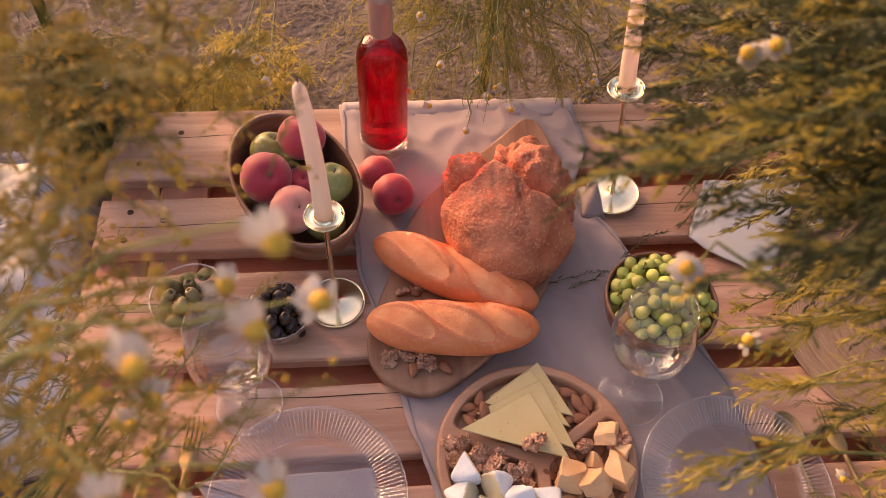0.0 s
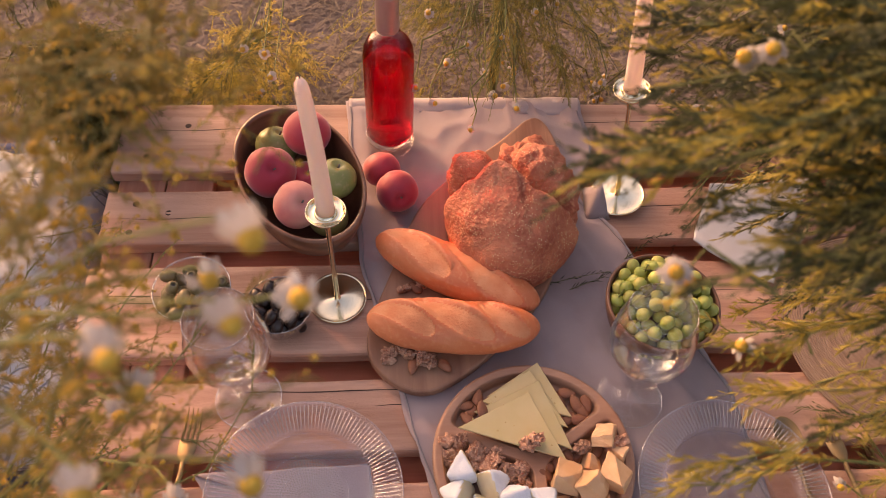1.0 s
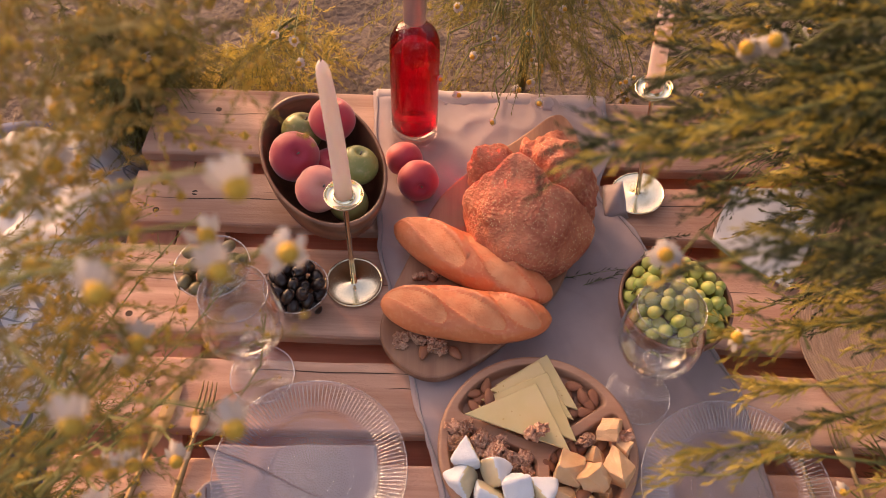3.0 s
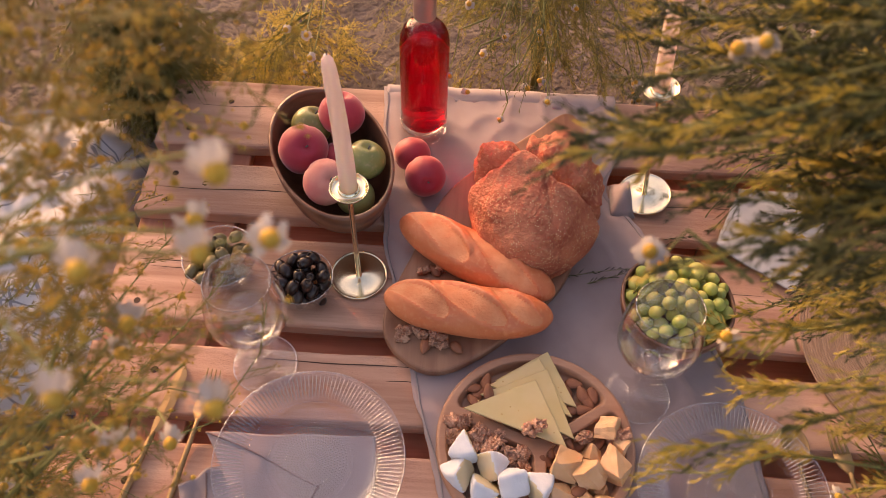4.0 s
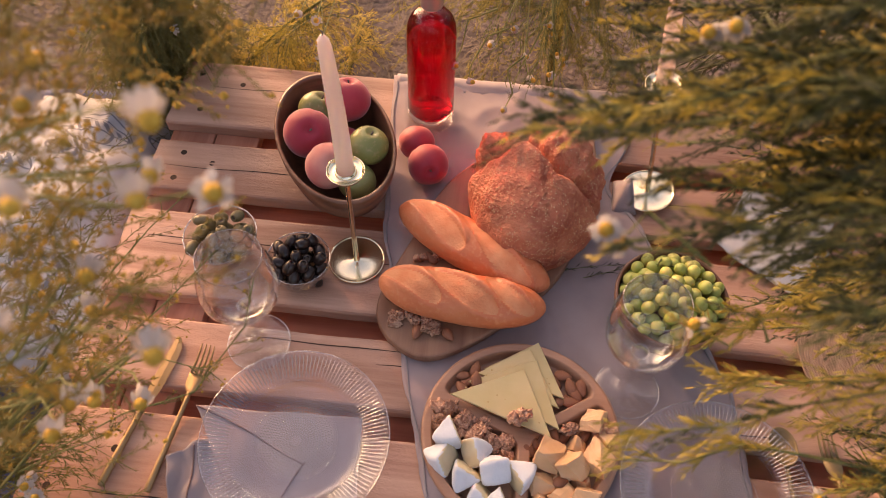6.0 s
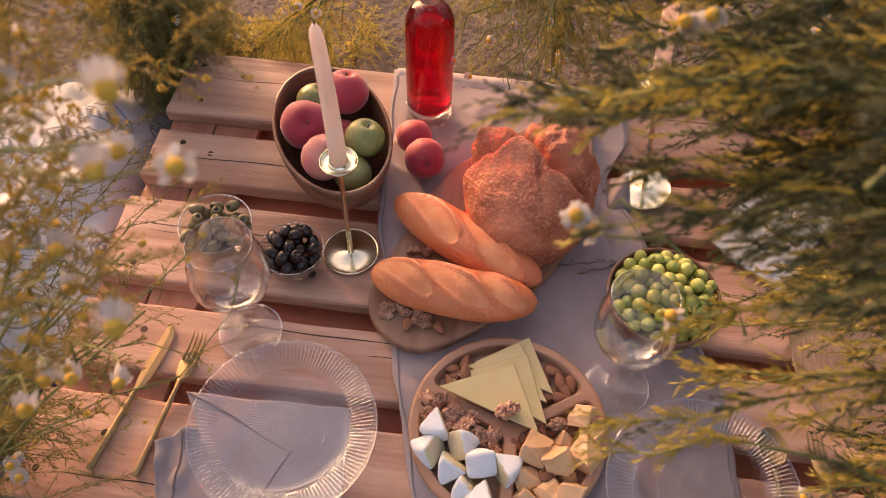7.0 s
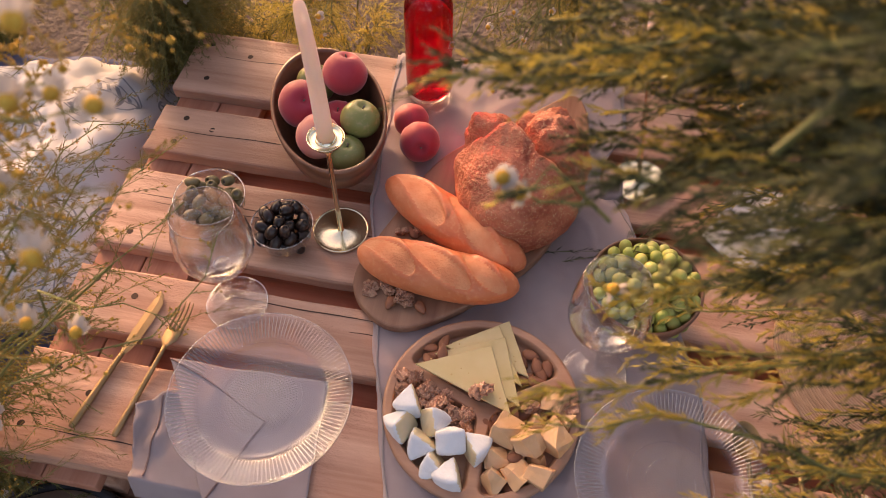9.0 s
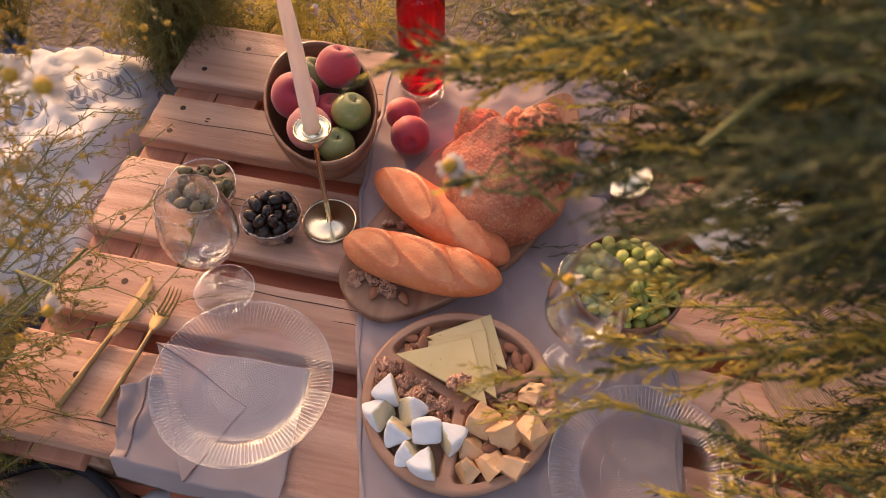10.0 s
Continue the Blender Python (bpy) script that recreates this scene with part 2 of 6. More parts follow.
STRAW = mat("woven_straw", (0.272, 0.167, 0.109), (0.34, 0.221, 0.15), 60, 0.75, 0.5, 400, rnd=0.1)
STEM_G = mat("green_stem", (0.112, 0.133, 0.035), (0.182, 0.189, 0.056), 25, 0.6, 0.1, rnd=0.2, trans=0.2)
LEAF_L = mat("feathery_yellow_leaf", (0.15, 0.115, 0.028), (0.33, 0.225, 0.05), 6, 0.6, 0.0, rnd=0.2, trans=0.45)
# sunlight on tips and open sprays, put in as a golden colour
LEAF_LIT = mat("sunlit_leaf", (0.304, 0.251, 0.0418), (0.517, 0.403, 0.0988), 8, 0.6, 0.0, rnd=0.2, trans=0.45)
# dark green, with the dense shrub's own shade put into it
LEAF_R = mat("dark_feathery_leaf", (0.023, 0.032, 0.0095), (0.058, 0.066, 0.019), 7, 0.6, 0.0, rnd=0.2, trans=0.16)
PETAL = mat("white_petal", (0.43, 0.4, 0.375), (0.52, 0.485, 0.455), 40, 0.7, 0.0, rnd=0.05, trans=0.35)
DISC = mat("yellow_flower_disc", (0.48, 0.26, 0.025), (0.56, 0.35, 0.05), 200, 0.8, 0.6, 900, rnd=0.1)
SOIL = mat("dry_ground", (0.076, 0.058, 0.054), (0.14, 0.108, 0.098), 9, 0.95, 0.7, 60, c3=(0.16, 0.126, 0.106), dist=0.02)
HAY = mat("dry_grass", (0.14, 0.105, 0.08), (0.24, 0.185, 0.135), 5, 0.8, 0.0, rnd=0.2, trans=0.2)
BLUE = mat("blue_woven_blanket", (0.04, 0.056, 0.128), (0.08, 0.104, 0.2), 12, 0.9, 0.4, 500)
DARK_CLOTH = mat("black_piping_cloth", (0.02, 0.02, 0.025), (0.04, 0.04, 0.045), 20, 0.9, 0.2)
TAUPE = mat("taupe_cloth", (0.24, 0.19, 0.155), (0.31, 0.245, 0.2), 12, 0.9, 0.4, 600)


# ---- small building helpers ----
def part(name, bm, material, parent=None, label="", smooth=True):
    """Link a bmesh as one mesh object, under a thing where one is given."""
    me = bpy.data.meshes.new(name)
    bm.to_mesh(me)
    bm.free()
    for m in material if isinstance(material, (list, tuple)) else [material]:
        me.materials.append(m)
    if smooth:
        me.shade_smooth()
    ob = new(name, me)
    if parent is not None:
        ob.parent = parent
    if label:
        ob["label"] = label
    return ob


def twin(ob, name, m, parent=None):
    """One more object on the same mesh."""
    o = new(name, ob.data)
    o.parent = parent
    o.matrix_basis = m
    return o


def mesh_from(name, verts, faces, material, parent=None, smooth=True):
    me = bpy.data.meshes.new(name)
    me.from_pydata(verts, [], faces)
    for m in material if isinstance(material, (list, tuple)) else [material]:
        me.materials.append(m)
    if smooth:
        me.shade_smooth()
    ob = new(name, me)
    if parent is not None:
        ob.parent = parent
    return ob


def empty(name, label, category, m=None, group="", kind=""):
    ob = new(name)
    ob.empty_display_size = 0.05
    if m is not None:
        ob.matrix_world = m
    return tagged(ob, label, category, group, kind)


def box(sx, sy, sz, bevel=0.002, seg=2, at=(0, 0, 0)):
    bm = bmesh.new()
    bmesh.ops.create_cube(bm, size=1.0, matrix=Matrix.Translation(at) @ Matrix.Diagonal((sx, sy, sz, 1)))
    if bevel:
        bmesh.ops.bevel(bm, geom=bm.edges[:], offset=bevel, segments=seg, affect="EDGES", profile=0.6)
    return bm


def lathe(profile, n=48, sx=1.0, sy=1.0, cap_ends=True):
    """Turn a profile of (radius, height) round z; it may be stretched into an oval."""
    bm = bmesh.new()
    rings = []
    for r, z in profile:
        if r < 1e-6:
            rings.append([bm.verts.new((0, 0, z))])
        else:
            rings.append([bm.verts.new((r * sx * math.cos(2 * math.pi * i / n), r * sy * math.sin(2 * math.pi * i / n), z)) for i in range(n)])
    for a, b in zip(rings, rings[1:]):
        for i in range(n):
            j = (i + 1) % n
            va, vb = (a[i % len(a)], a[j % len(a)]), (b[i % len(b)], b[j % len(b)])
            f = [va[0], va[1], vb[1], vb[0]]
            f = list(dict.fromkeys(f))
            if len(f) > 2:
                bm.faces.new(f)
    bmesh.ops.recalc_face_normals(bm, faces=bm.faces[:])
    return bm


def blob(radius, sub=3, amp=0.0, freq=3.0, squash=(1, 1, 1), seed=0.0):
    bm = bmesh.new()
    bmesh.ops.create_icosphere(bm, subdivisions=sub, radius=1.0)
    for v in bm.verts:
        p = v.co.copy()
        k = 1 + amp * noise.noise(p * freq + Vector((seed, seed * 1.7, seed * 0.3)))
        v.co = Vector((p.x * squash[0], p.y * squash[1], p.z * squash[2])) * radius * k
    return bm


def tube(points, radii, n=8):
    """A tapered tube along a line of points."""
    bm = bmesh.new()
    pts = [Vector(p) for p in points]
    rings = []
    for i, p in enumerate(pts):
        d = (pts[min(i + 1, len(pts) - 1)] - pts[max(i - 1, 0)]).normalized()
        a = d.cross(Vector((0.13, 0.27, 0.95)) if abs(d.z) < 0.9 else Vector((1, 0, 0))).normalized()
        b = d.cross(a)
        rings.append([bm.verts.new(p + (a * math.cos(2 * math.pi * k / n) + b * math.sin(2 * math.pi * k / n)) * radii[i]) for k in range(n)])
    for a, b in zip(rings, rings[1:]):
        for k in range(n):
            bm.faces.new((a[k], a[(k + 1) % n], b[(k + 1) % n], b[k]))
    bm.faces.new(rings[0][::-1])
    bm.faces.new(rings[-1])
    bmesh.ops.recalc_face_normals(bm, faces=bm.faces[:])
    return bm


def smooth_loop(ctrl, per=8):
    """A closed smooth curve through a few control points."""
    out = []
    n = len(ctrl)
    for i in range(n):
        p0, p1, p2, p3 = (Vector(ctrl[(i + k - 1) % n]) for k in range(4))
        for s in range(per):
            t = s / per
            out.append(0.5 * ((2 * p1) + (p2 - p0) * t + (2 * p0 - 5 * p1 + 4 * p2 - p3) * t * t + (3 * p1 - p0 - 3 * p2 + p3) * t ** 3))
    return out


rng = random.Random(5)
TOP = 0.30          # height of the table's top
GROUND = 0.012

# ---- ground ----
def ground_height(x, y):
    away = max(abs(x) - 0.75, abs(y) - 0.6, 0.0)
    return GROUND + min(away, 1.0) * 0.03 * noise.noise(Vector((x * 3, y * 3, 0)))


coords = sorted({round(v, 3) for v in [-900, -300, -100, -40, -15, -8, -5, -3.8, 3.8, 5, 8, 15, 40, 100, 300, 900] + [-3 + 0.06 * i for i in range(101)]})
gv = [(x, y, ground_height(x, y)) for y in coords for x in coords]
gn = len(coords)
gf = [(j * gn + i, j * gn + i + 1, (j + 1) * gn + i + 1, (j + 1) * gn + i) for j in range(gn - 1) for i in range(gn - 1)]
tagged(mesh_from("ground", gv, gf, SOIL), "dry brown earth strewn with dead grass", "ground", kind="structure")


# ---- the table: two stacked pallets ----
def plank(ln, w, h, seed, crack=None):
    """A sawn board along x with worn, uneven edges; crack: (place across, start, end) of a split along the grain."""
    bm = bmesh.new()
    n = 46
    sect = [(-0.5, -0.5), (-0.5, 0.30), (-0.485, 0.46), (-0.46, 0.5)]
    tops = [-0.36, -0.22, -0.08, 0.08, 0.22, 0.36]
    sect += [(t, 0.5) for t in tops] + [(0.46, 0.5), (0.485, 0.46), (0.5, 0.30), (0.5, -0.5)]
    rings = []
    for i in range(n + 1):
        u = i / n
        x = (u - 0.5) * ln
        ring = []
        for k, (a, c) in enumerate(sect):
            e = 0.0016 * noise.noise(Vector((x * 9, a * 3, seed))) + 0.0008 * noise.noise(Vector((x * 40, a * 7, seed + 5)))
            y, z = a * w, c * h
            if abs(a) > 0.45:
                y += e * (1 if a > 0 else -1) * 1.3
                z -= abs(e) * (1.2 if c > 0.2 else 0)
            elif c > 0.4:
                z += 0.0006 * noise.noise(Vector((x * 14, a * 5, seed + 9)))
            xe = 0.004 * noise.noise(Vector((a * 4, c, seed + 3 + round(u)))) if i in (0, n) else 0
            ring.append(bm.verts.new((x + xe, y, z)))
        rings.append(ring)
    m = len(sect)
    for p, q in zip(rings, rings[1:]):
        for k in range(m):
            bm.faces.new((p[k], p[(k + 1) % m], q[(k + 1) % m], q[k]))
    bm.faces.new(rings[0]), bm.faces.new(rings[-1][::-1])
    bmesh.ops.recalc_face_normals(bm, faces=bm.faces[:])
    return bm


def crack_mesh(ln, seed):
    """A narrow dark split that wanders along the grain."""
    bm = bmesh.new()
    lo, hi = [], []
    for i in range(25):
        u = i / 24
        w = 0.0011 * math.sin(math.pi * u) ** 0.5 * (0.6 + 0.4 * noise.noise(Vector((u * 9, seed, 0)))) + 0.0001
        y = 0.004 * noise.noise(Vector((u * 3, seed, 4)))
        lo.append(bm.verts.new((u * ln, y - w, 0)))
        hi.append(bm.verts.new((u * ln, y + w, 0)))
    for i in range(24):
        bm.faces.new((lo[i], lo[i + 1], hi[i + 1], hi[i]))
    return bm


def pallet(z0, label, pine):
    p = empty("pallet", label, "pallet", pose(0.05, 0.0575, z0), group="stacked pallets")
    y = 0.3925
    for q, w in enumerate((0.145, 0.10, 0.145, 0.10, 0.145)):
        b = part("deck_board", plank(1.2, w, 0.022, 3.3 * q + z0 * 50), pine, p, smooth=False)
        b.matrix_basis = pose(rng.uniform(-0.008, 0.008), y - w / 2, 0.133 + rng.uniform(-0.0008, 0.0008), 0, 0, rng.uniform(-0.15, 0.15))
        for sx in (-0.562, -0.50, -0.02, 0.52):
            for f in ((-0.3, 0.28) if sx < -0.52 else (rng.uniform(-0.2, 0.2),)):
                # sunken nail hole as a dark disc, its shade put into the colour
                nb = bmesh.new()
                bmesh.ops.create_cone(nb, cap_ends=True, segments=10, radius1=0.0055, radius2=0.0050, depth=0.0016)
                part("nail_head", nb, RECESS, b, smooth=False).location = (sx + rng.uniform(-0.012, 0.012), f * w + rng.uniform(-0.01, 0.01), 0.0103)
        for c in range(3):
            part("split", crack_mesh(rng.uniform(0.10, 0.42), q * 7 + c), RECESS, b).location = (rng.choice((-0.58, -0.55, -0.4, -0.2, 0.1)), rng.uniform(-0.36, 0.36) * w, 0.0114)
        # filler boards added under the gaps, to catch light and read red
        if q < 4:
            part("under_board", plank(1.02, 0.075, 0.018, 9.1 * q + z0 * 20), PINE_LOW, p, smooth=False).matrix_basis = pose(0.02, y - w - 0.0375 / 2 + 0.012, 0.089)
        y -= w + 0.0375
    for x0 in (-0.5275, 0.0, 0.5275):
        for dx in (-0.037, 0.037):
            part("cross_board", box(0.0715, 0.80, 0.021, 0.002), PINE_Y, p).location = (x0 + dx, -0.0075, 0.1108)
        for yb in (-0.335, -0.0075, 0.32):
            part("block", box(0.145, 0.10 if abs(yb) > 0.1 else 0.145, 0.078, 0.002), pine, p).location = (x0, yb, 0.061)
    for yb in (-0.335, -0.0075, 0.32):
        part("bottom_board", box(1.2, 0.10, 0.0215, 0.002), pine, p).location = (0, yb, 0.0108)
    return p


pallet(GROUND, "lower pallet of rough pine boards on the ground", PINE_LOW)
pallet(GROUND + 0.144, "upper pine pallet serving as a low table top", PINE)


# ---- cloth ----
def cloth(name, corner, nu, nv, height, thick=0.0016):
    """A sheet: corner(u, v) gives x, y; height(x, y, u, v) gives z; with a real thickness."""
    vs, fs = [], []
    for s in (0, 1):
        for j in range(nv + 1):
            for i in range(nu + 1):
                u, v = i / nu, j / nv
                x, y = corner(u, v)
                vs.append((x, y, height(x, y, u, v) - s * thick))
    k = (nu + 1) * (nv + 1)
    for j in range(nv):
        for i in range(nu):
            a = j * (nu + 1) + i
            fs.append((a, a + 1, a + nu + 2, a + nu + 1))
            fs.append((k + a, k + a + nu + 1, k + a + nu + 2, k + a + 1))
    edge = [(i, i + 1) for i in range(nu)] + [(j * (nu + 1) + nu, (j + 1) * (nu + 1) + nu) for j in range(nv)]
    edge += [(nv * (nu + 1) + i + 1, nv * (nu + 1) + i) for i in range(nu)] + [((j + 1) * (nu + 1), j * (nu + 1)) for j in range(nv)]
    fs += [(b, a, a + k, b + k) for a, b in edge]
    return vs, fs


def run_left(y):
    return -0.2 + 0.031 * (0.45 - y) / 0.33 + 0.11 * max(0.0, 0.13 - y) ** 1.15 * 1.9


def run_right(y):
    return 0.19 + 0.032 * (0.45 - y) / 0.30 + 0.31 * max(0.0, min(0.17 - y, 0.25)) - 0.02 * max(0.0, -0.08 - y) - 0.045 * math.exp(-((y - 0.25) / 0.06) ** 2)


def over_edge(s):
    """Length s along the runner from the back edge: y and drop past the table's front."""
    flat = 0.79
    if s < flat:
        return 0.452 - s, 0.0
    return 0.452 - flat - 0.012 * min(1, (s - flat) / 0.03), (s - flat)


def runner_xy(u, v):
    y, _ = over_edge(v * 0.95)
    return run_left(y) + (run_right(y) - run_left(y)) * u + 0.006 * noise.noise(Vector((u * 3, v * 16, 1))) + 0.002 * noise.noise(Vector((u * 6, v * 50, 1))), y


def runner_z(x, y, u, v):
    _, drop = over_edge(v * 0.95)
    z = TOP + 0.0042 + 0.0034 * noise.noise(Vector((x * 9, y * 13, 0))) + 0.0018 * noise.noise(Vector((x * 40, y * 12, 4))) + 0.0040 * (1 - 2 * abs(noise.noise(Vector((x * 14 + y * 7, y * 10 - x * 5, 6))))) ** 3
    z += 0.003 * max(0, noise.noise(Vector((x * 22 + y * 9, y * 5, 9)))) * (1 if u < 0.16 or u > 0.86 or v < 0.12 else 0.25)
    z += 0.004 * math.exp(-((u - 0.06) / 0.03) ** 2) * (0.5 + 0.5 * math.sin(y * 23))
    return max(z, TOP + 0.0022) - drop


runner = empty("table_runner", "grey-lilac linen runner lying across the pallet table", "table runner")
mesh_from("cloth", *cloth("cloth", runner_xy, 70, 150, runner_z), LINEN, runner)
hv, hf = cloth("hem", lambda u, v: (run_left(0.43) + 0.004 + (run_right(0.43) - run_left(0.43) - 0.004) * u, 0.459 - (0.030 + 0.012 * u + 0.004 * noise.noise(Vector((u * 9, 2, 2)))) * v),
               60, 6, lambda x, y, u, v: TOP + 0.0045 + 0.0050 * math.sin(math.pi * min(1.0, v * 1.15)) + 0.0030 * v * noise.noise(Vector((x * 18, y * 20, 2))) + 0.0024 * noise.noise(Vector((x * 60, y * 25, 2))))
mesh_from("folded_hem", hv, hf, HEM_FOLD, runner)["label"] = "turned-over hem, coloured paler as sunlit"
tent = bmesh.new()
A_, B_, C_, D_ = (tent.verts.new(p) for p in ((0.194, 0.246, TOP + 0.036), (0.206, 0.200, TOP + 0.004), (0.166, 0.196, TOP + 0.004), (0.172, 0.262, TOP + 0.004)))
for tri in ((A_, C_, B_), (A_, B_, D_), (A_, D_, C_), (B_, C_, D_)):
    tent.faces.new(tri)
bmesh.ops.subdivide_edges(tent, edges=tent.edges[:], cuts=3, use_grid_fill=True)
for v in tent.verts:
    v.co += Vector((1, 1, 0.3)) * 0.003 * noise.noise(v.co * 50)
part("turned_up_fold", tent, LINEN, runner)
for side in (0, 1):
    hv, hf = cloth("edge", lambda u, v: ((run_left(0.452 - 0.79 * v) + 0.004 + 0.0025 * u + 0.002 * math.sin(v * 40)) if side == 0 else (run_right(0.452 - 0.79 * v) - 0.004 - 0.0025 * u - 0.002 * math.sin(v * 33)), 0.452 - 0.79 * v),
                   2, 120, lambda x, y, u, v: runner_z(x, y, 0.02 if side == 0 else 0.98, v * 0.79 / 0.95) + 0.0012, 0.0008)
    mesh_from("side_seam", hv, hf, HEM, runner)


# ---- wine bottle ----
bottle = empty("wine_bottle", "clear glass bottle of red-pink wine with pale foil neck", "bottle", pose(-0.126, 0.357, TOP + 0.0055))
part("glass", lathe([(0, 0.012), (0.02, 0.008), (0.031, 0.0), (0.036, 0.003), (0.0375, 0.012), (0.0375, 0.182), (0.0365, 0.196), (0.032, 0.21), (0.024, 0.221), (0.0175, 0.229), (0.015, 0.24), (0.0148, 0.30)], 56), BOTTLE_GLASS, bottle)
WINE, wn_, wl_ = nodes_of("pink_wine")
wn_.remove(wn_["Principled BSDF"])
tr, gl, rf, m1, m2, fr = (wn_.new(k) for k in ("ShaderNodeBsdfTransparent", "ShaderNodeBsdfGlossy", "ShaderNodeBsdfRefraction", "ShaderNodeMixShader", "ShaderNodeMixShader", "ShaderNodeLayerWeight"))
tr.inputs[0].default_value = (1.0, 0.095, 0.165, 1)
rf.inputs[0].default_value = (1.0, 0.115, 0.19, 1)
rf.inputs["IOR"].default_value = 1.34
gl.inputs["Roughness"].default_value = 0.02
fr.inputs[0].default_value = 0.05
m1.inputs[0].default_value = 0.6
wl_.new(tr.outputs[0], m1.inputs[1]), wl_.new(rf.outputs[0], m1.inputs[2])
wl_.new(fr.outputs["Facing"], m2.inputs[0]), wl_.new(m1.outputs[0], m2.inputs[1]), wl_.new(gl.outputs[0], m2.inputs[2])
wl_.new(m2.outputs[0], wn_["Material Output"].inputs[0])
part("wine", lathe([(0, 0.034), (0.02, 0.032), (0.033, 0.028), (0.0364, 0.033), (0.0366, 0.18), (0.0356, 0.195), (0.0312, 0.207), (0.0232, 0.217), (0, 0.2175)], 48), WINE, bottle, "deep pink wine")
part("glass_base", lathe([(0.020, 0.004), (0.031, 0.0003), (0.0362, 0.0028), (0.0378, 0.012), (0.0378, 0.024), (0.0366, 0.025), (0.033, 0.0145), (0.020, 0.0095)], 56), RIM_GLASS, bottle, "thick clear glass base")
part("foil_capsule", lathe([(0.0158, 0.232), (0.0162, 0.234), (0.0160, 0.285), (0.0168, 0.287), (0.0168, 0.291), (0.0158, 0.293), (0.0158, 0.303), (0, 0.304)], 40), CAPSULE, bottle, "pale pink foil capsule")


# ---- candlesticks ----
def candlestick(x, y, cup, lean, length, label, tilt=0.0):
    c = empty("candlestick", label, "candlestick", pose(x, y, TOP + 0.001 + 0.0412 * math.sin(radians(abs(tilt))), 0, tilt, 0), group="brass candlesticks")
    part("base", lathe([(0, 0), (0.0405, 0), (0.0412, 0.0015), (0.0412, 0.0035), (0.0400, 0.0045), (0.0388, 0.0040), (0.0384, 0.0034), (0.0375, 0.0032), (0.0050, 0.0031), (0.0046, 0.0034), (0.0042, 0.0042), (0, 0.0042)], 64), BRASS, c)
    part("stem", lathe([(0.0042, 0.004), (0.0036, 0.012), (0.0034, cup - 0.028), (0.0045, cup - 0.022), (0.0034, cup - 0.018), (0.005, cup - 0.008), (0.0085, cup - 0.004), (0, cup - 0.004)], 20), BRASS, c)
    part("cup", lathe([(0, cup - 0.006), (0.010, cup - 0.006), (0.012, cup - 0.003), (0.0215, cup - 0.001), (0.0242, cup + 0.004), (0.0246, cup + 0.0058), (0.0238, cup + 0.0060), (0.0232, cup + 0.0048), (0.0205, cup + 0.0018), (0.0195, cup + 0.0014), (0.0142, cup + 0.0012), (0.0137, cup + 0.0016), (0.0132, cup + 0.007), (0.0115, cup + 0.007), (0.011, cup), (0, cup)], 48), BRASS, c)
    cd = empty("taper_candle", "pale pink taper candle with unlit charred wick, leaning", "candle", c.matrix_world @ pose(0, 0, cup + 0.0005), group="taper candles")
    pts = [(lean[0] * t * t, lean[1] * t * t, length * t) for t in (0, 0.15, 0.3, 0.5, 0.7, 0.85, 0.93, 0.97, 1.0)]
    part("wax", tube(pts, [0.0108, 0.0110, 0.0106, 0.0100, 0.0093, 0.0086, 0.0078, 0.0064, 0.0026], 24), WAX, cd)
    tip = Vector(pts[-1])
    part("wick", tube([tip - Vector((0, 0, 0.003)), tip + Vector((0.0006, 0, 0.004)), tip + Vector((-0.0035, 0.001, 0.0075))], [0.0011, 0.001, 0.0007], 6), WICK, cd)
    return c


candlestick(-0.201, 0.071, 0.198, (-0.009, 0.008), 0.211, "slim brass candlestick with round mirror-bright foot on bare boards")
candlestick(0.224, 0.246, 0.222, (0.004, 0.008), 0.21, "slim brass candlestick with unlit candle, leaning beside the dark loaf", -7.5)


# ---- bowls of fruit ----
def wooden_bowl(name, label, x, y, r, h, sx, sy, turn, lift=0.001):
    b = empty(name, label, "bowl", pose(x, y, TOP + lift, 0, 0, turn))
    part("shell", lathe([(0, 0), (r * 0.55, 0), (r * 0.66, 0.004), (r * 0.86, h * 0.35), (r * 0.97, h * 0.75), (r, h * 0.97), (r * 0.985, h), (r * 0.945, h), (r * 0.93, h * 0.96), (r * 0.88, h * 0.62), (r * 0.74, h * 0.25), (r * 0.5, 0.009), (0, 0.008)], 64, sx, sy), ACACIA, b)
    return b


wooden_bowl("fruit_bowl", "oval brown wooden bowl heaped with peaches and apples", -0.255, 0.231, 0.1, 0.088, 0.86, 1.34, 26)


